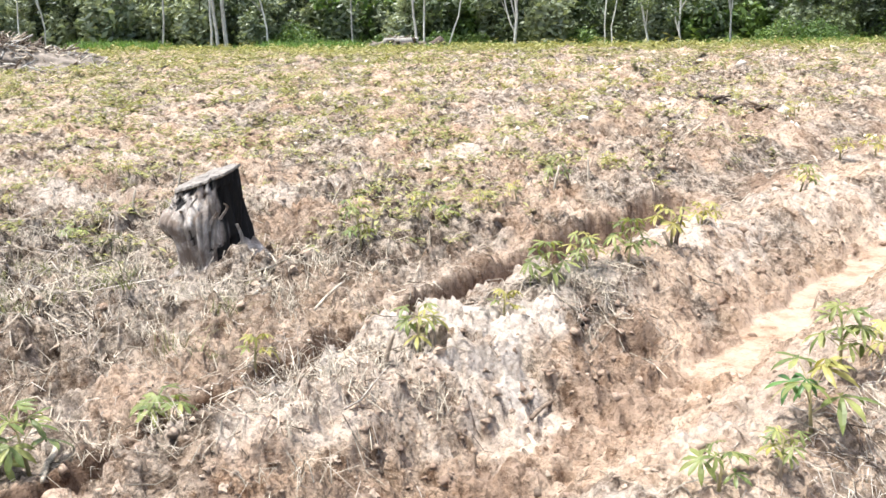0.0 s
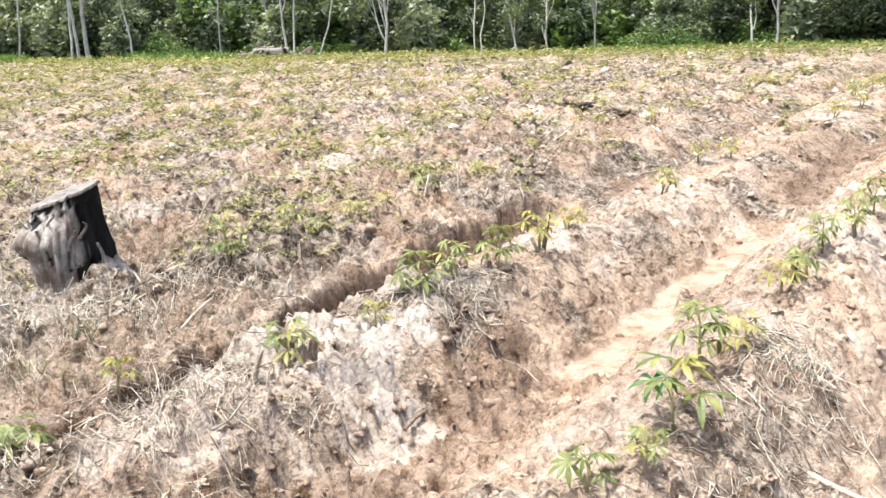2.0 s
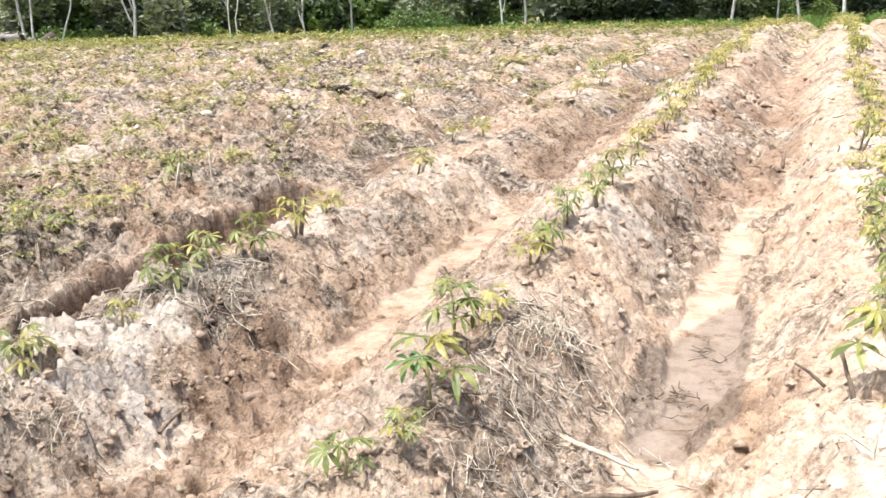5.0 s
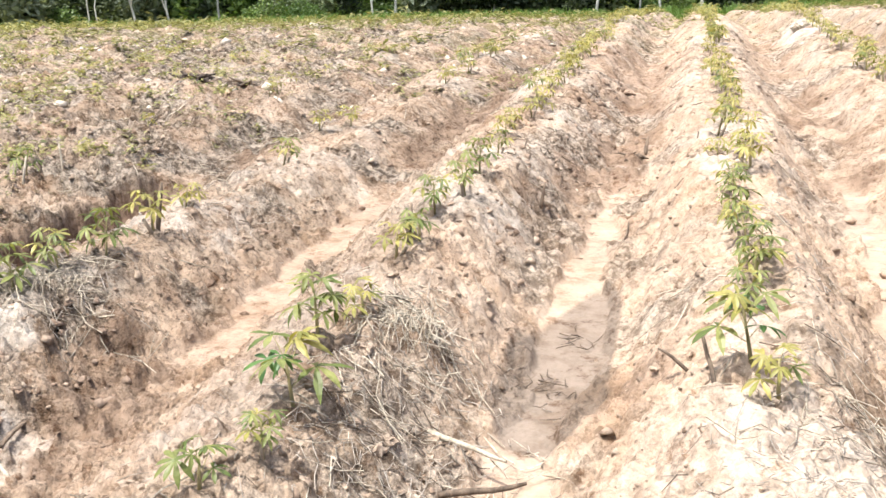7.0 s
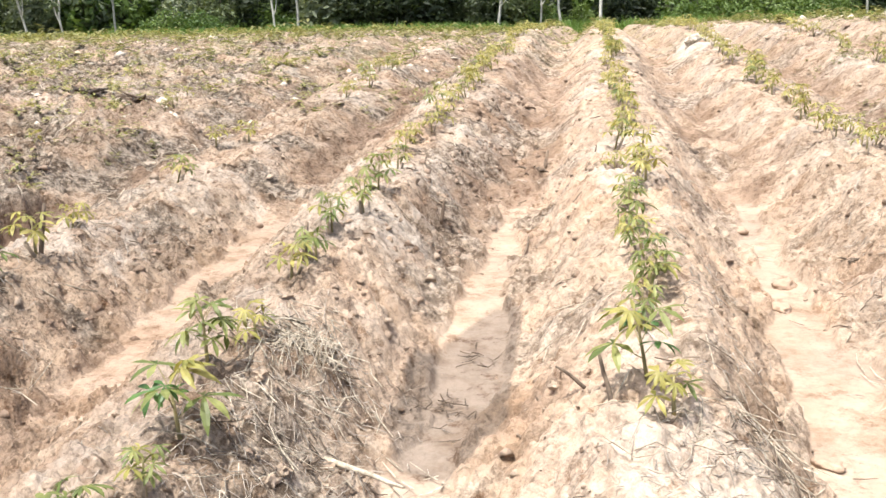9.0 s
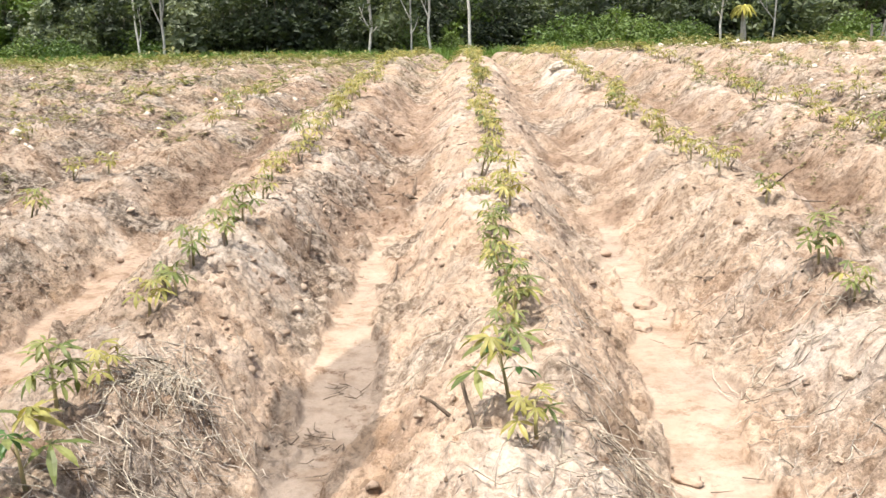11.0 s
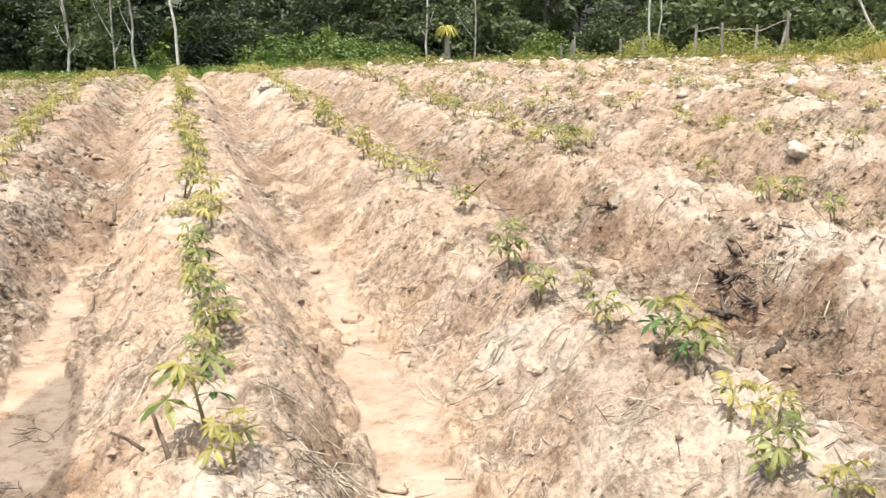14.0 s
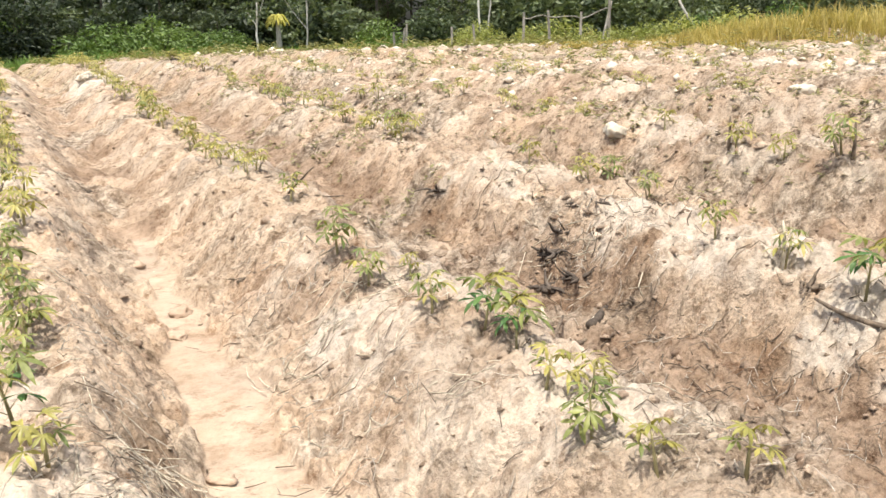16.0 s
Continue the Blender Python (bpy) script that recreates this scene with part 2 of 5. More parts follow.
def trench_line(y):
    bays = 0.07 * grain(y * 1.7, y * 0.0, 8) + 0.10 * grain(y * 4.3, y * 0.0, 9) + 0.05 * grain(y * 11.0, y * 0.0, 10)
    return -2.46 - 0.13 * (y - 1.3) - 0.07 * step(2.9, 3.4, y) * (1 - step(4.4, 5.2, y)) + bays


def bare_strip(x, y):
    """Clean swept soil along the far bank of the trench."""
    return np.exp(-(((trench_line(y) - x - 0.33) / 0.24) ** 2)) * step(1.3, 1.7, y) * (1 - step(2.9, 3.4, y)) * step(-0.6, -0.1, layers(x, y, 0.35, 3, 401))


def shapes(x, y):
    """Height and the masks of the ground's surface."""
    x, y = np.asarray(x, float), np.asarray(y, float)
    r = np.hypot(x, y)
    d, k = ridge_place(x, y)
    field = 1 - step(38, 43, r)
    lip = trench_line(y) - x  # positive on the far side of the trench
    reach = step(0.2, 1.0, y) * (1 - step(5.6, 6.6, y))
    left = np.maximum(step(2.9, 4.2, -x), reach * step(0.0, 0.05, lip))
    crest = 1 - step(0.07 + 0.06 * step(4.5, 7, y), 0.425 - 0.015 * step(-0.7, -0.4, x) + 0.06 * step(6, 9, y), d)
    high = 0.285 * (1 + 0.35 * grain(x * 0.12, y / 1.6, 11)) * (1 - 0.3 * step(1.4, 2.2, -x) * step(4, 5.5, y) - 0.15 * step(1.9, 2.4, -x) * step(2.6, 3.2, y))
    level = high * crest * (1 - left) + (0.15 + 0.35 * high * crest) * left
    level = level + 0.025 * reach * step(0.0, 0.04, lip) * np.exp(-((lip / 0.35) ** 2)) * step(2.6, 3.2, y)
    z = base_height(x, y) + level * field
    flat = step(-0.7, -0.4, x)  # wider beds beside the middle ridge
    bed = step(0.37 + 0.01 * flat, 0.46 - 0.03 * flat, d - 0.045 * flat * step(4.2, 4.9, y) + (0.075 - 0.005 * flat + 0.035 * step(4.2, 4.9, y)) * layers(x, y, 0.45, 4, 15)) * (1 - left) * (1 - 0.85 * step(1.55, 1.9, x))
    swept = 1 - step(6.0, 6.9, y + 0.5 * grain(x / 0.3, y / 0.4, 17) - 0.5 * step(0.5, 1.0, x) + 0.3 * step(0.8, 1.2, -x))  # water-smoothed nearer the field's end
    swept = swept * (1 - 0.8 * step(0.9, 1.2, -x) * (1 - step(3.2, 3.9, y)))
    bed = bed * swept
    rough = (1 - 0.85 * bed) * (0.7 + 0.6 * left) * field
    rough = rough * (0.15 + 0.85 * step(-0.35, 0.2, y / np.maximum(r, 0.3)))
    lumps = layers(x, y, 0.42, 3, 21)
    clods = np.abs(layers(x, y, 0.16, 3, 31))
    crumbs = layers(x, y, 0.05, 2, 41)
    near = 1 - step(15, 34, r)
    calm = 1 - 0.6 * reach * step(-0.25, -0.1, lip) * (1 - step(0.1, 0.2, lip))
    heaped = step(-0.15, 0.35, layers(x, y, 0.7, 3, 23) + 0.15 * left)
    z = z + rough * ((0.065 + 0.03 * step(5, 8, y)) * lumps + near * calm * (0.05 * (clods - 0.18) + 0.014 * crumbs)) + 0.010 * bed * lumps
    lump = lumps_of(x, y, 0.15, 301, 0.35 + 0.3 * heaped) * 0.8
    lump = np.maximum(lump, 0.85 * lumps_of(x, y, 0.07, 311, 0.4 + 0.45 * heaped))
    worn = 1 - 0.7 * step(5, 13, r)
    lump = lump * step(0.25, 0.6, rough) * near * calm * worn
    fine = lumps_of(x, y, 0.032, 321, 0.45 + 0.4 * heaped) * (1 - step(6, 12, r)) * step(0.2, 0.5, rough)
    z = z + 0.75 * lump + 0.7 * fine
    # a broken dry crust on the untilled side and along the gully, with sharp small steps
    broken = np.clip(left + np.exp(-(((x + 2.25) / 0.45) ** 2)) * (1 - step(3.0, 3.8, y)) + np.exp(-(((x + 1.6) / 0.25) ** 2)) * (1 - step(3.3, 4.0, y)) + 0.5 * step(2.3, 2.8, x) + 0.2, 0, 1) * (1 - bed) * near * field * calm * worn
    plate = step(0.0, 0.09, layers(x, y, 0.3, 4, 341))
    flake = step(-0.02, 0.05, layers(x, y, 0.11, 3, 347))
    z = z + broken * ((0.04 + 0.018 * left) * plate + 0.018 * flake) + 0.010 * flake * step(0.3, 0.6, rough) * near * worn
    # small rills down the flanks
    flank = step(0.12, 0.22, d) * (1 - step(0.34, 0.42, d)) * (1 - left)
    z = z - 0.035 * near * flank * step(0.1, 0.5, layers(x * 0.55, y, 0.13, 3, 37))
    # the low scarp at a washed bed's edge
    z = z - 0.022 * step(0.3, 0.7, bed) * near
    # rubble in the furrows further up
    z = z + 0.55 * lumps_of(x, y, 0.26, 331, 0.55) * (1 - left) * step(0.26, 0.4, d) * step(6.3, 7.2, y) * near * field
    deep = (0.42 + 0.38 * step(2.6, 2.95, y)) * (1 - 0.5 * step(4.6, 5.6, y)) * (0.8 + 0.6 * grain(x * 0.3, y * 2.1, 12))
    cut = step(-0.25, -0.10, lip) * (1 - step(-0.012, 0.03, lip)) * reach * np.clip(deep, 0.12, 1)
    z = z - cut * (z - base_height(x, y) + 0.13 - 0.14 * np.abs(grain(x * 2, y * 1.6, 9)))
    z = z + 0.03 * np.abs(grain(x * 9, y * 9, 14)) * cut
    for px, py, size, drop in ((-2.13, 3.10, 0.05, 0.10), (-1.73, 3.95, 0.045, 0.08), (-1.5, 2.55, 0.05, 0.06), (-2.05, 2.4, 0.05, 0.07), (1.40, 5.33, 0.04, 0.06)):
        z = z - drop * np.exp(-(((x - px) ** 2 + (y - py) ** 2) / size**2) ** 2)
    z = z - 0.065 * np.exp(-((((x + 3.95) ** 2 + (y - 2.98) ** 2) / 0.45**2) ** 2))  # washed hollow at the stump's foot
    patch = layers(x, y, 1.1, 4, 51)
    litter = np.clip(step(0.02, 0.35, layers(x, y, 0.9, 4, 61) + 0.22 * left) * (1 - bed), 0, 1) * 0.85
    sand = np.clip((0.75 + 0.5 * patch) * step(0.2, 0.8, bed) + 0.4 * step(0.1, 0.45, patch) + 0.2 * crest * step(-0.9, 0.2, x) * step(-0.25, 0.3, patch), 0, 1) * field * (1 - 0.4 * left)
    # the bare pale crest of the ridge beside the gully
    sand = np.maximum(sand, 0.9 * np.exp(-(((x + 1.03) / 0.14) ** 2)) * step(2.3, 2.6, y) * (1 - step(4.6, 5.6, y)) * step(-0.3, 0.1, patch + 0.2))
    tilth = np.clip(1 - 0.4 * step(-2.2, 0.2, x) + 0.12 * step(1.0, 1.5, x), 0, 1) * (1 - 0.7 * bed) * field
    # band of painted shade along the far wall of the trench
    wall_shade = step(-0.10, -0.03, lip) * (1 - step(0.02, 0.06, lip)) * reach
    trash = np.exp(-(((x + 4.2) / 1.5) ** 2 + ((y - 2.4) / 1.1) ** 2)) * left
    litter = np.maximum(litter, np.clip(1.3 * trash, 0, 0.95))
    litter = np.maximum(litter, 0.9 * np.exp(-(((x + 0.66) / 0.26) ** 2 + ((y - 2.95) / 0.4) ** 2)))
    litter = np.maximum(litter, 0.8 * np.exp(-(((x - 1.42) / 0.26) ** 2 + ((y - 2.9) / 0.8) ** 2)) * step(-0.25, 0.15, layers(x, y, 0.3, 4, 63)))
    litter = np.maximum(litter, 0.7 * np.exp(-(((x - 1.3) / 0.16) ** 2 + ((y - 4.7) / 0.6) ** 2)) * step(-0.25, 0.15, layers(x, y, 0.3, 4, 65)))
    litter = np.maximum(litter, 0.7 * np.exp(-(((x - 0.66) / 0.14) ** 2 + ((y - 2.9) / 0.5) ** 2)))
    bare = bare_strip(x, y)
    litter = np.maximum(litter * (1 - 0.25 * step(-1.5, 0.5, x)), 0) * (1 - 0.9 * bare)
    white = step(0.05, 0.4, layers(x, y, 0.8, 4, 71)) * np.maximum(crest, 0.45 * left) * (1 - step(9, 20, r) * left) * 0.5
    for px, py, rx, ry, s in ((-2.12, 2.9, 0.3, 0.42, 0.95), (-2.35, 2.3, 0.2, 0.4, 0.8), (-2.08, 1.98, 0.24, 0.22, 0.6), (-1.86, 2.72, 0.2, 0.35, 0.6), (-1.03, 2.75, 0.13, 0.5, 0.4), (-1.02, 3.45, 0.12, 0.45, 0.35), (1.42, 2.75, 0.12, 0.4, 0.5), (1.5, 3.95, 0.14, 0.2, 0.8), (1.6, 3.0, 0.2, 0.45, 0.35), (3.02, 3.7, 0.2, 0.9, 0.75), (2.98, 5.5, 0.2, 0.5, 0.6), (1.56, 3.7, 0.2, 0.35, 0.6), (2.9, 2.7, 0.2, 0.3, 0.8), (1.6, 14.6, 0.32, 0.9, 1.0), (-2.3, 4.7, 0.35, 0.4, 0.8), (-2.2, 6.2, 0.4, 0.6, 0.5), (-1.0, 6.4, 0.3, 0.5, 0.5), (-0.9, 4.9, 0.3, 0.5, 0.6), (0.3, 2.7, 0.3, 0.4, 0.3)):
        q = ((x - px) / rx) ** 2 + ((y - py) / ry) ** 2
        white = np.maximum(white, 0.85 * s * (1 - step(0.2, 1.3, q + 1.8 * layers(x, y, 0.25, 4, 81))))
    half = 0.195 - 0.08 * step(3.6, 4.7, y)  # the puddle narrows up the furrow
    q = ((x + 0.062 + half) / half) ** 2 + ((y - 3.86) / 0.76) ** 4
    damp = (1 - step(0.85, 1.1, q + 0.35 * layers(x, y, 0.3, 4, 93))) * 0.95
    z = z - 0.01 * damp
    dark = layers(x, y, 0.6, 4, 73)
    brown = 0.34 * step(1.9, 2.4, x + 0.25 * patch) * step(-0.35, 0.15, dark + 0.35 * (d - 0.22)) + (0.45 + 0.3 * left) * step(0.12, 0.4, dark) * (1 - bed)
    brown = brown + 0.9 * step(1.9, 2.15, x) * (1 - step(2.6, 2.85, x)) * (1 - step(6, 9, y)) * (0.8 + dark)
    brown = brown + 1.1 * np.exp(-(((x + 0.52) / 0.19) ** 2)) * step(3.9, 5, y) * (1 - step(14, 18, y)) * step(-0.3, 0.15, dark)
    brown = brown + 0.8 * step(1.15, 1.35, -x) * (1 - step(1.8, 2.05, -x)) * (1 - step(3.3, 3.9, y)) * step(-0.15, 0.35, dark)
    brown = brown + 0.36 * step(0.14, 0.26, d) * (1 - bed) * (1 - left) * step(-0.25, 0.25, layers(x, y, 0.35, 4, 75)) * (1 - 0.5 * step(0.1, 0.4, -np.sin((x - MID) / GAP * 2 * np.pi)))
    brown = brown + 0.8 * step(6.2, 7.0, y) * step(0.27, 0.4, d) * (1 - left) * (1 - step(15, 22, y)) * (0.7 + dark)
    brown = brown + 0.8 * np.exp(-(((x + 0.36) / 0.24) ** 2)) * step(5.5, 7, y) * (1 - step(11, 15, y)) * (0.7 + dark)
    brown = brown + 0.9 * np.exp(-(((x + 4.3) / 1.6) ** 2 + ((y - 2.5) / 1.0) ** 2)) * left * step(-0.1, 0.3, dark)
    brown = brown + 0.9 * np.exp(-(((x - 2.68) / 0.22) ** 2 + ((y - 4.35) / 0.45) ** 2))
    brown = brown + 0.5 * (1 - swept) * step(0.3, 0.45, d) * step(-0.2, 0.2, dark) * (1 - left)
    # gaps between crust plates are browned, which paints crevice shade into the colour
    brown = brown + 0.75 * bed * step(0.6, 1.0, -x) + 0.45 * broken * (1 - plate) * (0.2 + 0.8 * left) * step(0.5, 1.0, left + broken)
    brown = np.clip(brown * (1 - white) * (1 - 0.85 * bare), 0, 1) * (1 - step(9, 18, r) * 0.5)
    grass = step(38.5, 42, r + 1.5 * grain(x / 3, y / 3, 95)) * 0.9
    far = step(10, 26, r)
    grass = np.maximum(grass, 0.75 * far * step(-0.1, 0.3, layers(x, y, 1.5, 4, 97)) * (1 - 0.6 * step(-6, 4, x)))
    return z, dict(brown=brown, tilth=tilth * (1 - 0.5 * white), wall_shade=wall_shade, litter=litter * (1 - damp) * (1 - 0.6 * white), sand=sand * (1 - damp) * (1 - 0.8 * brown) * (1 - 0.25 * step(0.6, 1.2, -x)), white=white, damp=damp, grass=grass)


def ground_at(x, y):
    return float(shapes(np.array([x]), np.array([y]))[0][0])


def make_ground():
    front = np.radians(np.arange(-74, 58.01, 0.14))
    back = np.radians(np.arange(59.5, 285, 1.5))
    az = np.concatenate([front, back])
    rad = np.concatenate([[0.02, 0.4, 0.8, 1.1], np.geomspace(1.3, 2.0, 70), np.geomspace(2.009, 8.0, 330), np.geomspace(8.05, 48, 310), np.geomspace(49, 2500, 30)])
    a, r = np.meshgrid(az, rad)
    x, y = (r * np.sin(a)).ravel(), (r * np.cos(a)).ravel()
    z, masks = shapes(x, y)
    na, nr = len(az), len(rad)
    i = np.arange(nr - 1)[:, None] * na
    j = np.arange(na)[None, :]
    jn = (j + 1) % na
    quads = np.stack([i + j, i + jn, i + na + jn, i + na + j], -1).reshape(-1, 4)[:, ::-1]
    me = bpy.data.meshes.new("ground")
    me.vertices.add(len(x))
    me.vertices.foreach_set("co", np.stack([x, y, z], -1).ravel())
    me.loops.add(quads.size)
    me.loops.foreach_set("vertex_index", quads.ravel())
    me.polygons.add(len(quads))
    me.polygons.foreach_set("loop_start", np.arange(0, quads.size, 4))
    me.polygons.foreach_set("use_smooth", np.ones(len(quads), bool))
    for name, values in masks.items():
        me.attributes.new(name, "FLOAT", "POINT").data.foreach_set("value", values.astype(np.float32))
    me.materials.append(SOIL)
    me.update(calc_edges=True)
    me.validate()
    tagged(new("ground", me), "ridged sandy field with pale furrows and crumbly clods", "ground", kind="structure")


make_ground()

# ---- cassava ----


def lobe(length, width, turn, droop):
    """One lobe of a palmate leaf: a folded, drooping blade."""
    v, f = [], []
    prof = ((0.0, 0.10), (0.30, 0.62), (0.62, 1.0), (0.85, 0.62))
    c, s = math.cos(turn), math.sin(turn)
    rows = []
    for t, w in prof:
        along, z = length * t, -droop * length * t * t
        row = []
        for side in (-1, 0, 1):
            u, h = side * width * w / 2, z + (0.10 * width * w if side else 0)
            row.append(len(v))
            v.append((c * along - s * u, s * along + c * u, h))
        rows.append(row)
    tip = len(v)
    v.append((c * length, s * length, -droop * length * 1.1))
    for a, b in zip(rows, rows[1:]):
        f += [(a[0], a[1], b[1], b[0]), (a[1], a[2], b[2], b[1])]
    f += [(rows[-1][0], rows[-1][1], tip), (rows[-1][1], rows[-1][2], tip)]
    return v, f


def leaf_mesh(seed, size, lobes, mat):
    """A cassava leaf on its stalk; the stalk starts at the origin and runs along x."""
    rng = random.Random(seed)
    stalk, lift = size * rng.uniform(0.75, 1.2), rng.uniform(0.25, 0.75)
    end = Vector((stalk, 0, stalk * lift))
    pv, pf = tube([(0, 0, 0), end * 0.5 + Vector((0, 0, 0.02 * size)), end], [0.018 * size + 0.0008] * 2 + [0.012 * size + 0.0006], 4)
    pieces = [(pv, pf, 1)]
    tip = rng.uniform(0.1, 0.6)
    m = Matrix.Translation(end) @ Matrix.Rotation(tip, 4, "Y") @ Matrix.Rotation(rng.uniform(-0.4, 0.4), 4, "X")
    for i in range(lobes):
        turn = (i / (lobes - 1) - 0.5) * rng.uniform(3.6, 4.4)
        v, f = lobe(size * (1 - 0.12 * abs(turn)) * rng.uniform(0.85, 1.1), size * 0.25, turn, rng.uniform(0.2, 0.75))
        pieces.append(([m @ Vector(p) for p in v], f, 0))
    v, f, w = merge(pieces)
    return mesh_of("leaf", v, f, [mat, STEM], w)


LEAVES = {}
for tone, mat in (("green", LEAF), ("deep", LEAF_DARK), ("yellow", LEAF_YELLOW)):
    LEAVES[tone] = [leaf_mesh(200 + 7 * i, 1.0, (5, 7, 6, 5)[i], mat) for i in range(4)]


def cassava(height, leaves, leaf_size, seed, tone, label, group):
    """A young cassava: a stake in the soil, one or two shoots and palmate leaves."""
    rng = random.Random(seed)
    root = thing("cassava_plant", Matrix(), label, "cassava plant", group)
    lean = Vector((rng.uniform(-0.1, 0.1), rng.uniform(-0.1, 0.1), 0))
    shoot = [(0, 0, -0.03), Vector((0, 0, height * 0.4)) + lean * height * 0.6, Vector((0, 0, height)) + lean * height * 1.5]
    v, f = tube(shoot, [0.008, 0.006, 0.003], 6)
    part("stem", mesh_of("stem", v, f, [STEM], smooth=True), root)
    if rng.random() < 0.7:
        a = rng.uniform(0, 6.28)
        e = Vector((math.cos(a) * 0.05, math.sin(a) * 0.05, height * rng.uniform(0.25, 0.5)))
        v, f = tube([(0.012, 0, -0.04), e], [0.009, 0.008], 7)
        part("stake", mesh_of("stake", v, f, [STAKE], smooth=True), root, "cut grey-brown stem cutting")
    turn = rng.uniform(0, 6.28)
    for i in range(leaves):
        t = 0.35 + 0.65 * (i + 0.5) / leaves
        p = Vector((0, 0, height * t)) + lean * height * t * 1.4
        turn += 2.4 + rng.uniform(-0.4, 0.4)
        s = leaf_size * (1.15 - 0.5 * t) * rng.uniform(0.8, 1.15)
        kind = tone if rng.random() < 0.75 else rng.choice(("green", "yellow"))
        at = Matrix.Translation(p) @ Matrix.Rotation(turn, 4, "Z") @ Matrix.Rotation(rng.uniform(-0.5, 0.25) - 0.35 * t, 4, "Y") @ Matrix.Diagonal((s, s, s, 1))
        part("leaf", rng.choice(LEAVES[kind]), root, at=at)
    return root


FARM = "cassava plants in rows"
BREEDS = [
    cassava(0.19, 12, 0.095, 1, "green", "bushy young cassava plant with fresh green palmate leaves", FARM),
    cassava(0.18, 10, 0.08, 2, "green", "young cassava plant with light green drooping leaves", FARM),
    cassava(0.15, 9, 0.075, 3, "yellow", "small cassava plant with yellowing leaves on the ridge", FARM),
    cassava(0.21, 9, 0.115, 4, "deep", "tall young cassava plant with broad deep green leaves", FARM),
    cassava(0.11, 7, 0.075, 5, "green", "low cassava sprout with few green leaves", FARM),
    cassava(0.14, 7, 0.07, 6, "yellow", "thin cassava sprout with pale yellow-green leaves", FARM),
]


def plant(breed, x, y, size=1.0, turn=None):
    rng = random.Random(int(x * 1000) * 31 + int(y * 1000))
    turn = rng.uniform(0, 360) if turn is None else turn
    m = pose(x, y, ground_at(x, y) - 0.01, rng.uniform(-6, 6), rng.uniform(-6, 6), turn) @ Matrix.Diagonal((size, size, size, 1))
    if breed not in USED:
        USED.add(breed)
        BREEDS[breed].matrix_basis = m
        return BREEDS[breed]
    return copy_thing(BREEDS[breed], m)


USED = set()
# the plants that stand nearest, ridge by ridge: kind, x, y, size
NEAR_PLANTS = (
    (3, -0.85, 2.75, 0.95),
    (0, -0.91, 3.11, 0.90),
    (5, -0.83, 3.32, 0.90),
    (2, -0.90, 3.93, 0.90),
    (4, -0.87, 4.16, 1.10),
    (1, -0.92, 4.62, 0.90),
    (1, -0.87, 5.02, 1.10),
    (0, -0.86, 5.31, 1.00),
    (1, -0.87, 5.87, 1.00),
    (1, -0.80, 2.43, 0.75),
    (4, -0.87, 2.24, 0.85),
    (1, -2.16, 2.59, 1.10),
    (5, -2.57, 2.19, 1.00),
    (4, -2.53, 1.82, 1.10),
    (0, -2.60, 1.39, 1.20),
    (5, -2.15, 3.04, 1.00),
    (0, -2.18, 3.38, 1.10),
    (1, -2.17, 3.65, 1.00),
    (0, -2.13, 3.90, 1.10),
    (2, -2.13, 4.29, 1.30),
    (2, -2.29, 4.88, 1.10),
    (1, -2.29, 6.15, 1.20),
    (2, -2.50, 7.37, 1.10),
    (2, -2.33, 7.61, 1.20),
    (2, -2.11, 9.77, 1.20),
    (1, -2.10, 10.74, 1.20),
    (1, -3.40, 3.50, 1.30),
    (4, -3.32, 3.42, 1.00),
    (1, -3.40, 3.91, 1.20),
    (4, -3.48, 4.22, 1.00),
    (2, -3.35, 4.36, 1.00),
    (5, -3.47, 4.85, 1.10),
    (0, -3.48, 5.27, 1.10),
    (2, -3.56, 6.02, 1.00),
    (5, -6.19, 3.05, 1.00),
    (2, -6.31, 3.99, 1.00),
    (4, -4.89, 2.79, 1.00),
    (5, 0.42, 2.95, 1.10),
    (3, 0.36, 3.08, 1.10),
    (1, 0.38, 3.59, 0.90),
    (1, 0.40, 3.79, 1.00),
    (0, 0.42, 3.93, 1.00),
    (1, 0.41, 4.37, 1.00),
    (5, 0.38, 4.54, 1.00),
    (0, 0.39, 4.83, 1.00),
    (1, 0.39, 5.16, 1.00),
    (0, 1.67, 2.45, 0.90),
    (5, 1.70, 2.22, 1.10),
    (5, 1.79, 2.03, 1.00),
    (2, 1.83, 2.70, 0.90),
    (5, 1.70, 2.74, 1.10),
    (3, 1.82, 3.13, 0.90),
    (3, 1.78, 3.28, 1.00),
    (1, 1.69, 3.49, 1.00),
    (5, 1.81, 3.98, 0.90),
    (1, 1.67, 4.07, 1.00),
    (0, 1.67, 4.45, 1.10),
    (1, 1.77, 5.53, 1.00),
    (2, 1.86, 6.63, 1.00),
    (2, 1.85, 7.21, 1.00),
    (3, 2.94, 2.79, 1.10),
    (1, 3.03, 3.26, 1.00),
    (1, 2.99, 3.61, 1.00),
    (1, 3.90, 5.31, 1.00),
    (0, 3.96, 5.81, 1.00),
    (2, 3.26, 4.98, 1.10),
    (5, 3.14, 5.42, 1.20),
    (4, 3.25, 7.77, 1.20),
    (2, 3.19, 7.22, 1.10),
    (2, 4.12, 10.44, 1.20),
    (2, 4.07, 10.83, 1.20),
    (1, 4.31, 4.25, 1.30),
    (2, 4.33, 5.08, 1.20),
    (2, 4.33, 4.68, 1.20),
    (5, 4.36, 5.80, 1.20),
)
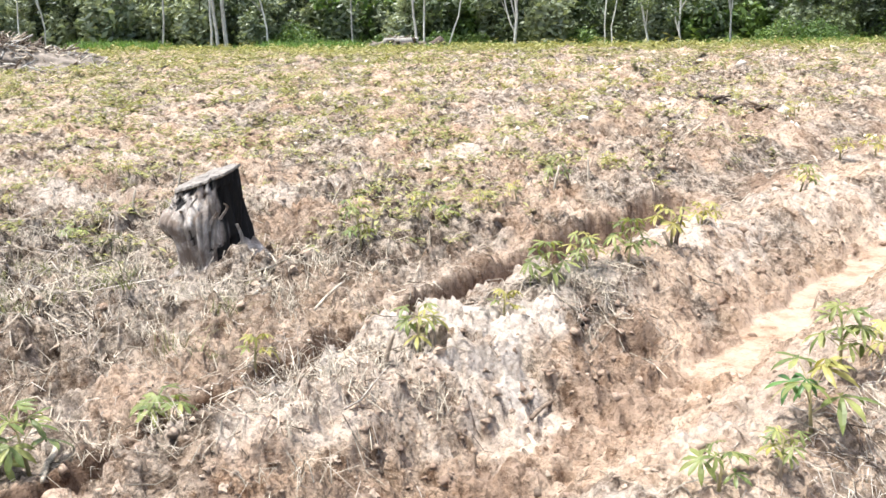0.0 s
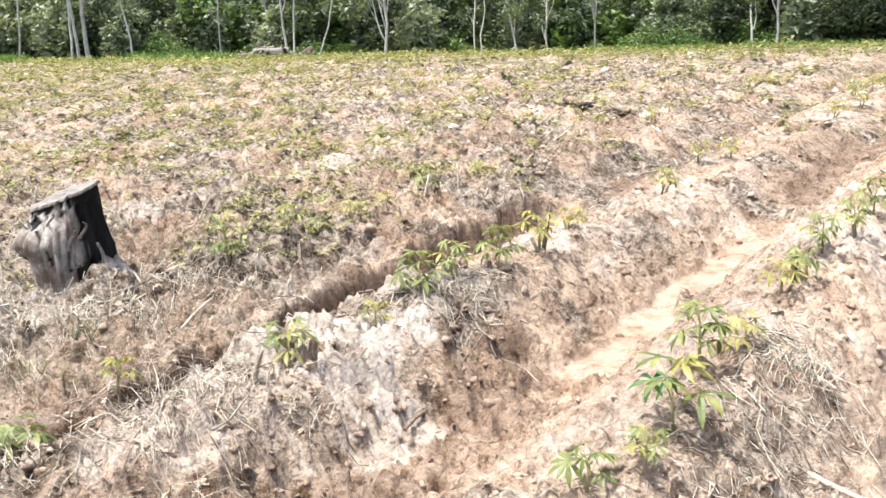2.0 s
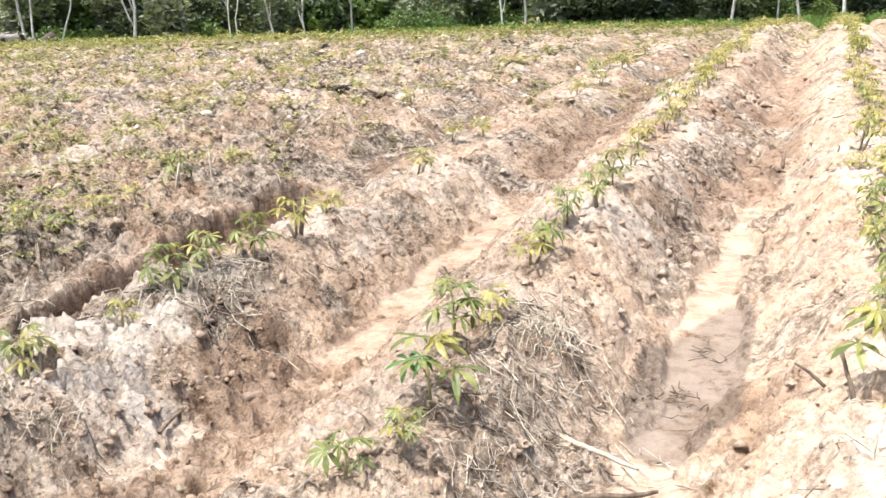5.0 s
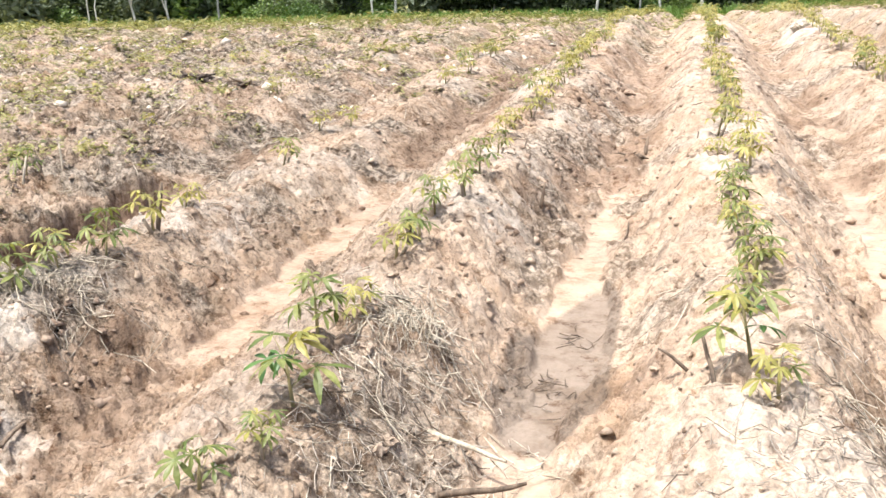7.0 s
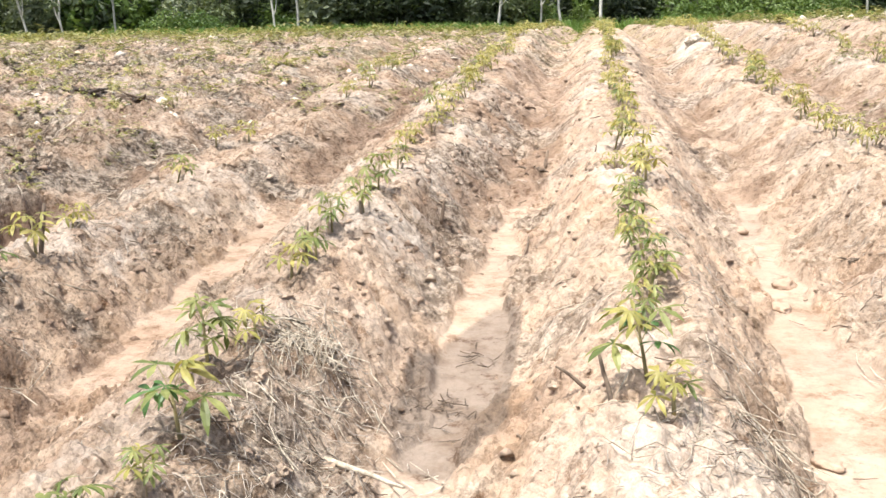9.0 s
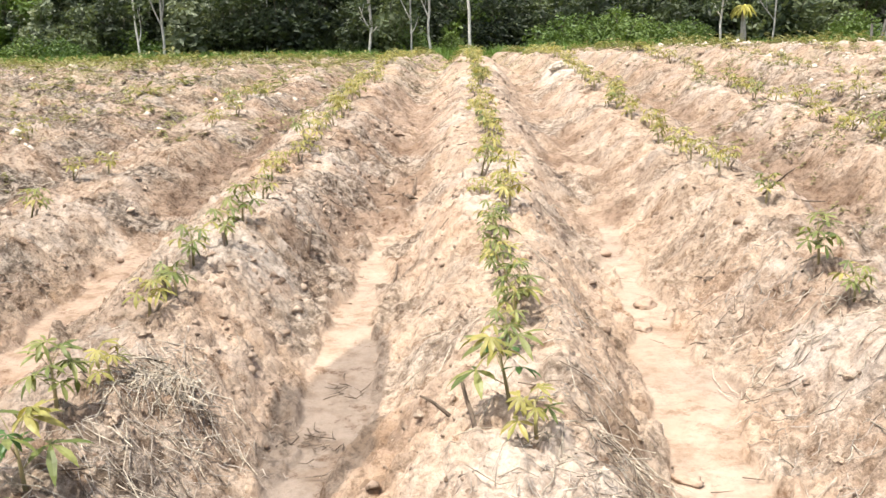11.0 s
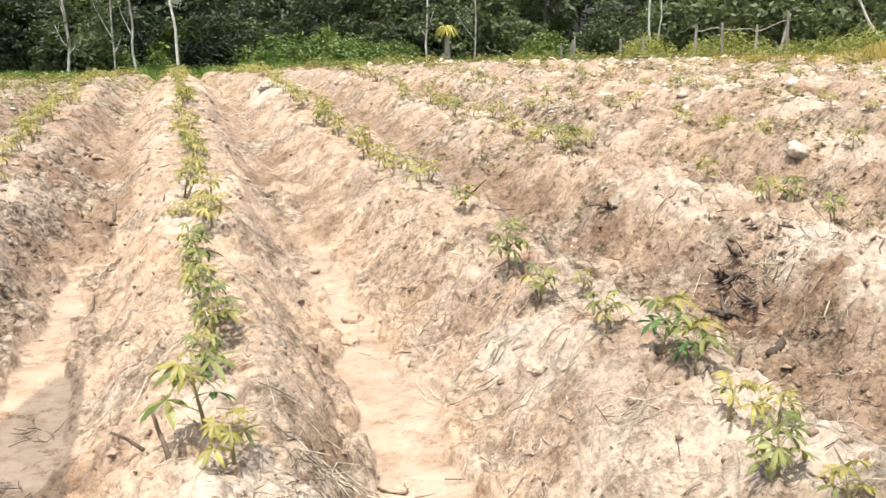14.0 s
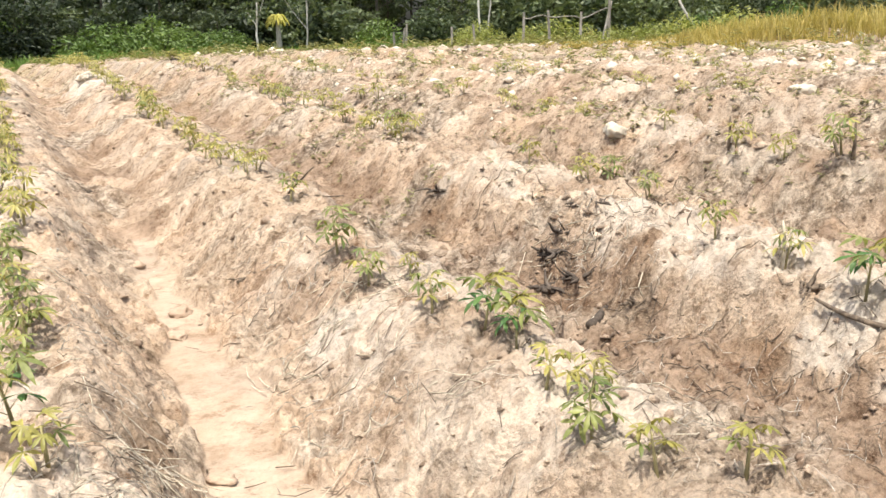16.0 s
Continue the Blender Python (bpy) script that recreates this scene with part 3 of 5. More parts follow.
for b, px, py, s in NEAR_PLANTS:
    plant(b, px, py, s * (0.78 if px < -3 and b != 3 else 0.9 if px > 1.2 or b == 3 else 0.95))

# the rows further out, with gaps
rng = random.Random(77)
for k in range(-7, 8):
    y = {0: 5.05, -1: 6.3, -2: 11.2, 1: 6.1, 2: 6.6, 3: 6.4, -3: 6.6}.get(k, 4.2 + 0.5 * abs(k))
    stop = 24 if abs(k) < 2 else 17 if 0 < k < 5 else 13
    while y < stop:
        y += rng.uniform(0.24, 0.42) * (1 if abs(k) < 2 else 1.25)
        if abs(k) > 1 and rng.random() < (0.05 if 0 < k < 5 else 0.25) + (0.3 if 0 < k < 5 else 0.5) * (grain(np.array([k * 3.1]), np.array([y * 0.6]), 6)[0] > 0.1):
            continue
        x = MID + GAP * k + rng.uniform(-0.09, 0.09)
        if math.hypot(x + 4.0, y - 3.0) < 0.8:
            continue
        plant(rng.choice((1, 2, 2, 2, 5, 5) if abs(k) > 0 else (1, 2, 2, 2, 5)), x, y, rng.uniform(0.75, 1.05) * (1.25 if abs(k) < 3 else 1.0))

# ---- the burnt stump ----


def stump():
    n = Nodes("weathered_burnt_wood")
    p = n.pos((7, 7, 2.4), True)
    f = n.noise(2.2, 7, 0.7, p, 0.8)
    grey = n.ramp(f, (0.28, (0.10, 0.085, 0.07)), (0.46, (0.30, 0.265, 0.23)), (0.66, (0.56, 0.52, 0.47)))
    grey = n.mix(n.ramp(n.noise(5.0, 4, 0.7, n.pos((1, 1, 1), True), 0.5), (0.46, 0.0), (0.58, 0.8)), grey, (0.15, 0.11, 0.083))
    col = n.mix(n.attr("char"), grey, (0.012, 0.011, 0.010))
    n.bump(f, 0.8, 0.03)
    n.done(col, 0.9, 0.2)
    top = Nodes("sawn_wood")
    tf = top.noise(7, 5, 0.7, top.pos((1, 6, 6), True))
    top.bump(tf, 0.4, 0.01)
    top.done(top.ramp(tf, (0.3, (0.11, 0.095, 0.08)), (0.7, (0.27, 0.245, 0.215))), 0.9, 0.2)
    at = pose(-4.1, 3.12, ground_at(-4.1, 3.12) - 0.025, 0, 0, 0) @ Matrix.Diagonal((0.95, 0.95, 0.85, 1))
    root = thing("tree_stump", at, "weathered grey tree stump, charred black on one side", "tree stump")
    sides, rings, high = 120, 56, 0.62
    a = np.linspace(0, 2 * np.pi, sides, endpoint=False)
    verts, char = [], []
    for i in range(rings + 1):
        t = i / rings
        for w in a:
            c, s = math.cos(w), math.sin(w)
            flute = 0.5 + 0.5 * math.cos(5 * w + 0.9 + 0.8 * math.sin(2 * w))
            r = 0.158 + 0.045 * (1 - t) ** 0.8 - 0.012 * t + (0.01 + 0.05 * flute) * math.exp(-t / 0.14) - 0.045 * math.exp(-((t - 0.12) / 0.12) ** 2) * max(0.0, -0.9 * c - 0.3 * s) + 0.022 * (flute - 0.5) * (1 - 0.6 * t)
            r += 0.085 * math.exp(-(((t - 0.66) / 0.17) ** 2)) * (0.5 + 0.5 * math.cos(w + 2.0)) ** 2
            r += 0.03 * math.exp(-(((t - 0.42) / 0.16) ** 2)) * (0.5 + 0.5 * math.cos(w + 0.9)) ** 3
            g = noise.noise(Vector((c * 2.2, s * 2.2, t * 1.3 + 4))), noise.noise(Vector((c * 6, s * 6, t * 2.2 + 9)))
            grit = noise.noise(Vector((c * 13, s * 13, t * 1.6 + 2 * g[0])))
            r += 0.035 * g[0] + 0.026 * g[1] + 0.012 * grit - 0.03 * max(0.0, 0.12 - abs(noise.noise(Vector((c * 5, s * 5, t * 0.9 + 31))))) / 0.12 * (t < 0.9)
            hollow = max(0.0, noise.noise(Vector((c * 3.1, s * 3.1, t * 4 + 20))) - 0.36)
            r -= 0.16 * hollow * (t > 0.35)
            lift = high * (1 + 0.10 * (0.6 * c + 0.8 * s))
            verts.append((r * c, r * s, t * lift))
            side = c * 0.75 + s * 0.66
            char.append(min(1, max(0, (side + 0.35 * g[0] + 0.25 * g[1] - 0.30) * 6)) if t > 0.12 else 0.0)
            scar = math.exp(-(((t - 0.87) / 0.07) ** 2)) * (0.5 + 0.5 * math.cos(w - 4.5)) ** 16 + math.exp(-(((t - 0.25) / 0.2) ** 2)) * (0.5 + 0.5 * math.cos(w - 5.95)) ** 40
            if (hollow > 0.08 and t > 0.35) or t > 0.95 + 0.2 * g[1] or scar + 0.5 * g[1] + 0.3 * grit > 0.55:
                char[-1] = 1.0
            elif t < 0.75:
                char[-1] = max(char[-1], min(1, max(0, -0.32 - grit) * 5) * 0.6)
    faces = []
    for i in range(rings):
        for j in range(sides):
            e = (j + 1) % sides
            faces.append((i * sides + j, i * sides + e, (i + 1) * sides + e, (i + 1) * sides + j))
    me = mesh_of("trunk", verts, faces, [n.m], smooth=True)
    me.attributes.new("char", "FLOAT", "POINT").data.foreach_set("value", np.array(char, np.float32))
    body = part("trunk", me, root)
    rim = verts[-sides:]
    cv, cf = [], []
    for ring, h in ((1.02, -0.012), (1.12, -0.003), (1.10, 0.010), (0.6, 0.016), (0.2, 0.014)):
        for x, y, z in rim:
            cv.append((x * ring, y * ring, high * (1 + 0.10 * (0.6 * x + 0.8 * y) * ring / 0.15) + h + 0.01 * noise.noise(Vector((x * 20, y * 20, ring)))))
    for i in range(4):
        for j in range(sides):
            e = (j + 1) % sides
            cf.append((i * sides + j, i * sides + e, (i + 1) * sides + e, (i + 1) * sides + j))
    cf.append(tuple(range(4 * sides, 5 * sides)))
    part("sawn_top", mesh_of("sawn_top", cv, cf, [top.m]), root, "pale grey sawn top face")
    for w, low, tall, wide, curl in ((3.7, 0.34, 0.17, 0.030, 0.02), (4.15, 0.40, 0.12, 0.014, 0.05), (4.6, 0.38, 0.15, 0.012, 0.03), (5.0, 0.36, 0.14, 0.016, 0.06), (5.25, 0.42, 0.13, 0.010, 0.04), (5.7, 0.34, 0.16, 0.013, 0.07), (6.0, 0.40, 0.12, 0.010, 0.05), (4.85, 0.24, 0.13, 0.014, 0.02), (0.1, 0.20, 0.2, 0.014, 0.04)):
        fv, ff = [], []
        for k in range(7):
            q = k / 6
            rr = 0.225 - 0.06 * (low + tall * q) / 0.6 + curl * q * q
            for e in (-1, 1):
                b = w + e * wide / 0.2 * (1 - 0.6 * q) + 0.12 * math.sin(4 * q + 3 * w)
                h = low + tall * (q - 0.25 * curl / 0.07 * q * q * q)
                fv += [(rr * math.cos(b), rr * math.sin(b), h), ((rr + 0.007) * math.cos(b), (rr + 0.007) * math.sin(b), h)]
            if k:
                o = 4 * k
                ff += [(o - 4, o - 2, o + 2, o), (o - 3, o + 1, o + 3, o - 1), (o - 4, o, o + 1, o - 3), (o - 2, o - 1, o + 3, o + 2)]
        ff += [(0, 1, 3, 2), (24, 26, 27, 25)]
        part("bark_flake", mesh_of("bark_flake", fv, ff, [n.m]), body, "pale curled flake of bark")
    for w, ln, fat, tall in ((0.75, 0.26, 0.115, 0.16), (-0.35, 0.25, 0.07, 0.12), (5.0, 0.18, 0.06, 0.10), (4.1, 0.2, 0.06, 0.08), (2.2, 0.25, 0.07, 0.1)):
        c, s = math.cos(w), math.sin(w)
        path = [((0.10 + ln * q) * c - 0.03 * s * math.sin(5 * q), (0.10 + ln * q) * s + 0.03 * c * math.sin(5 * q), tall * (1 - q) ** 0.7 - 0.02 * q) for q in (0, 0.2, 0.4, 0.6, 0.8, 1.0)]
        v, f = tube(path, [fat * k for k in (1.0, 1.0, 0.92, 0.75, 0.5, 0.2)], 22)
        v = [p + 0.22 * fat * noise.noise(p * 14) * Vector((1, 1, 1)) + 0.14 * fat * noise.noise(Vector((p.x * 40, p.y * 40, p.z * 12))) * Vector((c, s, 1)) for p in v]
        part("root", mesh_of("root", v, f, [n.m], smooth=True), root)


stump()

# ---- forest ----


def leaf_cloud(centres, count, size, seed, flat=0.6):
    """Leaf quads scattered in clumps: (centre, radius) pairs."""
    g = np.random.default_rng(seed)
    c = np.array([p for p, _ in centres])
    r = np.array([q for _, q in centres])
    pick = g.choice(len(c), count, p=r**2 / (r**2).sum())
    d = g.normal(size=(count, 3))
    d /= np.linalg.norm(d, axis=1)[:, None]
    p = c[pick] + d * (r[pick] * g.uniform(0.45, 1.08, count) ** 0.6)[:, None] * (1, 1, 0.75)
    u = g.normal(size=(count, 3))
    u[:, 2] *= flat
    u /= np.linalg.norm(u, axis=1)[:, None]
    w = np.cross(u, d + 0.6 * g.normal(size=(count, 3)))
    w /= np.linalg.norm(w, axis=1)[:, None] + 1e-6
    s = size * g.uniform(0.6, 1.4, count)[:, None]
    droop = np.array((0, 0, -1.0)) * s * 0.25
    v = np.stack([p - u * s, p + w * s * 0.42 + droop * 0.2, p + u * s + droop, p - w * s * 0.42 + droop * 0.2], 1).reshape(-1, 3)
    f = np.arange(4 * count).reshape(-1, 4)
    return v, f


def cloud_mesh(name, v, f, mat):
    me = bpy.data.meshes.new(name)
    me.vertices.add(len(v))
    me.vertices.foreach_set("co", v.ravel())
    me.loops.add(f.size)
    me.loops.foreach_set("vertex_index", f.ravel())
    me.polygons.add(len(f))
    me.polygons.foreach_set("loop_start", np.arange(0, f.size, 4))
    me.materials.append(mat)
    me.update(calc_edges=True)
    return me


def tree(seed, high, trunk_r, crown_low, spread, leaves, bark, leafage, label, size=0.16, rise=(0.2, 0.7)):
    rng = random.Random(seed)
    root = thing("forest_tree", Matrix(), label, "tree", "trees of the forest edge")
    bend = [Vector((0, 0, -0.3))]
    n = 9
    for i in range(1, n + 1):
        bend.append(bend[-1] + Vector((rng.uniform(-0.13, 0.13), rng.uniform(-0.13, 0.13), high / n)))
    pieces = [(*tube(bend, [trunk_r * (1 - 0.75 * i / n) * (1.35 if i == 0 else 1) for i in range(n + 1)], 8), 0)]
    clumps = []
    for i in range(12):
        t = crown_low + (1 - crown_low) * (i + 0.5) / 12
        j = min(n - 1, int(t * n))
        start = bend[j].lerp(bend[j + 1], t * n - j)
        a = 2.4 * i + rng.uniform(-0.5, 0.5)
        ln = spread * (1.1 - 0.6 * t) * rng.uniform(0.6, 1.1)
        end = start + Vector((math.cos(a) * ln, math.sin(a) * ln, ln * rng.uniform(*rise)))
        midp = start.lerp(end, 0.5) + Vector((0, 0, -0.08 * ln))
        pieces.append((*tube([start, midp, end], [trunk_r * 0.4 * (1 - 0.5 * t), trunk_r * 0.25, 0.015], 5), 0))
        for q, rad in ((end, 0.42), (midp, 0.28), (end + Vector((rng.uniform(-1, 1), rng.uniform(-1, 1), rng.uniform(-0.6, 0.6))) * 0.5 * ln, 0.32)):
            clumps.append((tuple(q), rad * spread * rng.uniform(0.6, 1.1)))
    v, f, w = merge(pieces)
    part("trunk", mesh_of("trunk", v, f, [bark], smooth=True), root)
    part("crown", cloud_mesh("crown", *leaf_cloud(clumps, leaves, size, seed), leafage), root)
    return root


def bush(seed, high, wide, leaves, mat, label, size=0.12):
    rng = random.Random(seed)
    root = thing("bush", Matrix(), label, "bush", "bushes along the forest edge")
    pieces, clumps = [], []
    for i in range(9):
        a, rr = rng.uniform(0, 6.28), wide * rng.uniform(0.1, 0.9)
        top = Vector((math.cos(a) * rr, math.sin(a) * rr, high * rng.uniform(0.4, 1.0) * (1 - 0.35 * rr / wide)))
        pieces.append((*tube([(0, 0, -0.1), top * 0.5 + Vector((0, 0, 0.1)), top], [0.03, 0.02, 0.008], 4), 0))
        clumps += [(tuple(top * 0.85), wide * rng.uniform(0.25, 0.45)), (tuple(top * 0.45), wide * rng.uniform(0.3, 0.5))]
    v, f, w = merge(pieces)
    part("branching", mesh_of("branching", v, f, [BARK_DARK]), root)
    part("foliage", cloud_mesh("foliage", *leaf_cloud(clumps, leaves, size, seed), mat), root)
    return root


def spread_out(kinds, spots):
    fresh = set(range(len(kinds)))
    for i, x, y, turn, size in spots:
        z = float(base_height(np.array([x]), np.array([y]))[0]) - 0.05
        if i in fresh:
            fresh.discard(i)
            kinds[i].matrix_basis = pose(x, y, z, 0, 0, turn)
        else:
            copy_thing(kinds[i], pose(x, y, z, 0, 0, turn) @ Matrix.Diagonal((size, size, size, 1)))


def polar(deg, r):
    return r * math.sin(radians(deg)), r * math.cos(radians(deg))


TREES = [
    tree(12, 9, 0.08, 0.15, 2.2, 2600, BARK_DARK, CANOPY, "leafy forest tree with a dark trunk"),
    tree(13, 10, 0.11, 0.18, 2.9, 3200, BARK_DARK, CANOPY_SHADED, "tall forest tree with leaves coloured as in shade"),
    tree(14, 8, 0.09, 0.08, 2.2, 3000, BARK_DARK, CANOPY_SHADED, "low-branched dense forest tree"),
    tree(17, 8.5, 0.07, 0.12, 2.2, 2800, BARK_PALE, CANOPY_SUNLIT, "leafy grey-green tree of the forest edge, coloured as sunlit"),
]
BUSHES = [  # dark, bright, tall dark, broad-leaved, sapling, low
    bush(21, 3.6, 1.7, 2300, CANOPY, "dark green shrub at the forest foot"),
    bush(22, 1.5, 1.3, 3600, BUSH, "bright green rounded bush at the field edge", 0.065),
    bush(23, 4.6, 1.7, 2400, CANOPY_SHADED, "tall shrub under the forest trees, coloured as in shade"),
    bush(25, 4.0, 2.0, 2200, CANOPY, "tall broad-leaved shrub at the forest foot", 0.15),
    bush(26, 3.2, 1.5, 1600, BUSH, "light green sapling thicket at the forest edge", 0.15),
    bush(28, 3.8, 1.7, 2400, CANOPY_SUNLIT, "grey-green shrub at the forest foot, coloured as sunlit", 0.14),
    bush(27, 1.3, 1.5, 4200, THICKET, "yellow-green weedy thicket by the fence", 0.06),
    bush(24, 1.0, 1.1, 2200, BUSH, "low leafy green bush at the field edge", 0.07),
]


def pale_tree(seed, bearing, r, thick, lean, forks, label, leaves=420, high=7.0):
    """A slender pale tree of the forest edge, with its own lean and forks: (height, side, length, rise)."""
    rng = random.Random(seed)
    x, y = polar(bearing, r)
    z = float(base_height(np.array([x]), np.array([y]))[0])
    root = thing("forest_tree", pose(x, y, z, 0, 0, -bearing), label, "tree", "trees of the forest edge")

    def limb(start, side, deep, length, rise, r0, n=7):
        pts, p, d = [start], Vector(start), Vector((side, deep, rise)).normalized()
        for i in range(n):
            d = (d + Vector((rng.uniform(-0.16, 0.16), rng.uniform(-0.16, 0.16), 0.10))).normalized()
            p = p + d * length / n
            pts.append(p.copy())
        return pts, [r0 * (1 - 0.7 * i / n) for i in range(n + 1)]

    n = 14
    trunk = [Vector((0, 0, -0.2))]
    for i in range(1, n + 1):
        trunk.append(Vector((math.tan(radians(lean)) * high * i / n + 0.13 * (noise.noise(Vector((seed * 3.7, i * 0.45, 0.5))) - noise.noise(Vector((seed * 3.7, 0, 0.5)))) + rng.uniform(-0.02, 0.02), rng.uniform(-0.05, 0.05), high * i / n)))
    pieces = [(*tube(trunk, [thick / 2 * (1.25 if i == 0 else 1 - 0.6 * i / n) for i in range(n + 1)], 9), 0)]
    clumps = [(tuple(trunk[-1 - k]), 0.7) for k in range(4)]
    for h, side, length, rise in forks:
        q = h / high * n
        start = trunk[int(q)].lerp(trunk[min(n, int(q) + 1)], q - int(q))
        pts, rad = limb(start, side, rng.uniform(-0.3, 0.3), length, rise, thick * 0.30)
        pieces.append((*tube(pts, rad, 7), 0))
        for k in (2, 4, 5):
            sp, sr = limb(pts[k], side * rng.uniform(-0.8, 1.2), rng.uniform(-0.6, 0.6), length * 0.4, rise * rng.uniform(0.6, 1.4), rad[k] * 0.6, 4)
            pieces.append((*tube(sp, sr, 5), 0))
            clumps.append((tuple(sp[-1]), 0.35))
        clumps.append((tuple(pts[-1]), 0.5))
    v, f, w = merge(pieces)
    part("trunk", mesh_of("trunk", v, f, [BARK_WHITE], smooth=True), root)
    part("crown", cloud_mesh("crown", *leaf_cloud(clumps, leaves, 0.11, seed), CANOPY), root)


BARK_WHITE = fibre_material("whitish_bark", (0.24, 0.225, 0.195), (0.70, 0.68, 0.62), streak=(5, 5, 1.5))
SLIM, FORKED = "slender pale tree at the forest edge", "pale tree with bare forked branches at the forest edge"
for i, (a, r, d, lean, forks, label) in enumerate((
    (-63.9, 43.5, 0.10, 2, (), SLIM), (-62.7, 43.2, 0.10, -3, ((1.6, -0.8, 1.6, 1.4),), SLIM), (-59.4, 44, 0.09, 4, (), SLIM), (-56.7, 42.6, 0.13, 0, (), SLIM), (-54.15, 42.3, 0.16, -1, (), SLIM), (-53.75, 42.0, 0.20, -5, ((2.2, -0.5, 2.0, 1.8),), "leaning pale tree beside two others"), (-53.4, 42.1, 0.28, 0.5, (), "thick pale trunk at the forest edge"),
    (-51.1, 42.6, 0.13, -9, ((1.7, -0.9, 1.2, 0.9),), "pale leaning trunk over green grass"), (-46.4, 43.8, 0.10, 2, (), SLIM), (-42.85, 43, 0.17, -2, ((2.0, 0.6, 1.5, 1.6),), SLIM), (-42.45, 43, 0.13, 1, (), SLIM), (-41.2, 43.4, 0.11, 16, (), "slanting pale stem at the forest edge"),
    (-37.35, 41.8, 0.19, -0.5, ((0.75, -0.75, 2.6, 1.5), (1.2, -0.35, 2.4, 2.0), (1.7, 0.5, 2.0, 2.0), (2.0, -0.6, 1.6, 1.3)), FORKED), (-32.35, 43.4, 0.10, 0, (), SLIM), (-31.9, 43.4, 0.09, 2, (), SLIM), (-29.9, 42.6, 0.14, -11, ((1.0, 0.5, 1.0, 1.3),), "pale slanting tree at the forest edge"),
    (-28.2, 42.2, 0.14, 1, ((0.7, -0.5, 1.0, 1.2), (1.6, 0.7, 1.6, 1.7)), FORKED), (-25.65, 42.6, 0.13, -3, ((1.4, -0.5, 1.8, 1.6), (1.5, 0.35, 1.8, 2.2)), FORKED), (-17.25, 42.6, 0.13, -2, ((0.9, 0.5, 1.4, 1.6),), FORKED), (-15.95, 41.8, 0.16, 0, ((1.5, -0.7, 1.9, 1.5), (1.8, 0.4, 1.6, 1.8)), FORKED),
    (-10.5, 44, 0.11, 2, (), SLIM), (-4.85, 41.8, 0.18, -1.5, ((1.3, -0.9, 1.0, 0.7), (1.7, -0.4, 2.0, 1.9), (1.1, 0.8, 0.5, 0.6)), FORKED), (-2.6, 42.8, 0.12, -1, ((1.1, 0.6, 0.8, 0.8), (1.6, -0.7, 1.6, 1.3)), FORKED), (-1.4, 42.4, 0.16, -2, ((1.7, -0.5, 1.6, 1.5),), SLIM), (0.7, 42.2, 0.20, -2, (), "stout pale trunk at the forest edge"),
    (14.35, 40.8, 0.13, -1, ((1.35, -0.8, 0.7, 0.9), (1.5, 0.7, 0.9, 1.0)), FORKED), (17.0, 42, 0.12, -2, ((1.2, -0.9, 1.6, 1.0),), FORKED), (26.65, 42, 0.15, 0, (), "tall straight pale tree behind the fence"), (26.95, 42.2, 0.11, 0.5, (), "tall straight pale tree behind the fence"), (38.8, 36, 0.14, -30, (), "pale leaning trunk above dry grass"))):
    pale_tree(300 + i, a, r, 0.7 * d, lean, forks, label)
rng = random.Random(5)
spots = []
for band, (r0, r1, gap) in enumerate(((48, 51, 4.5), (51, 56, 2.6), (57, 64, 2.6))):
    deg = -72.0
    while deg < 56:
        deg += gap * rng.uniform(0.6, 1.4)
        if deg > 19.5 and rng.random() < (0.7 if 20.5 < deg < 27 else 0.4):
            continue
        x, y = polar(deg, rng.uniform(r0, r1))
        # trees in sunlit leaf colour to the left, in shaded colour mid-view
        spots.append((rng.choice((3, 3, 3, 0) if deg < -40 else (3, 0, 0, 1) if deg < -14 else (1, 2, 2) if deg < 14 else (0, 1, 2)), x, y, rng.uniform(0, 360), rng.uniform(0.8, 1.25)))
for deg in (5.5, 7.5, 9.4, 11.2, 12.8, 14.4, 16.2, 17.6, 19.2, 21.2, 22.6, 25.6, 27.9, 29, 30.6, 32.5, 36, 39, 42):
    spots.append((rng.choice((0, 1, 2)), *polar(deg, rng.uniform(58, 66)), rng.uniform(0, 360), rng.uniform(0.9, 1.2)))
spread_out(TREES, spots)
spots = []
for r0, r1, gap, kinds in ((44, 46, 1.8, (0, 1, 7, 3, 0)), (45.8, 48.5, 1.1, (0, 2, 0, 3, 2, 4)), (51, 58, 2.0, (2, 2, 0))):
    deg = -72.0
    while deg < 56:
        deg += gap * rng.uniform(0.5, 1.5)
        if 20.5 < deg < 25 and rng.random() < 0.35:
            continue
        x, y = polar(deg, rng.uniform(r0, r1))
        pick = rng.choice(kinds)
        # shrubs likewise: sunlit leaf colour to the left, shaded mid-view
        if rng.random() < (0.75 if deg < -40 else 0.35 if deg < -12 else 0.0) and pick in (0, 2, 3):
            pick = 5
        if -14 < deg < 14 and pick in (0, 3, 4) and rng.random() < 0.75:
            pick = 2
        spots.append((pick, x, y, rng.uniform(0, 360), rng.uniform(0.7, 1.3) * (0.6 if 16 < deg < 27 and r1 > 48 else 1)))
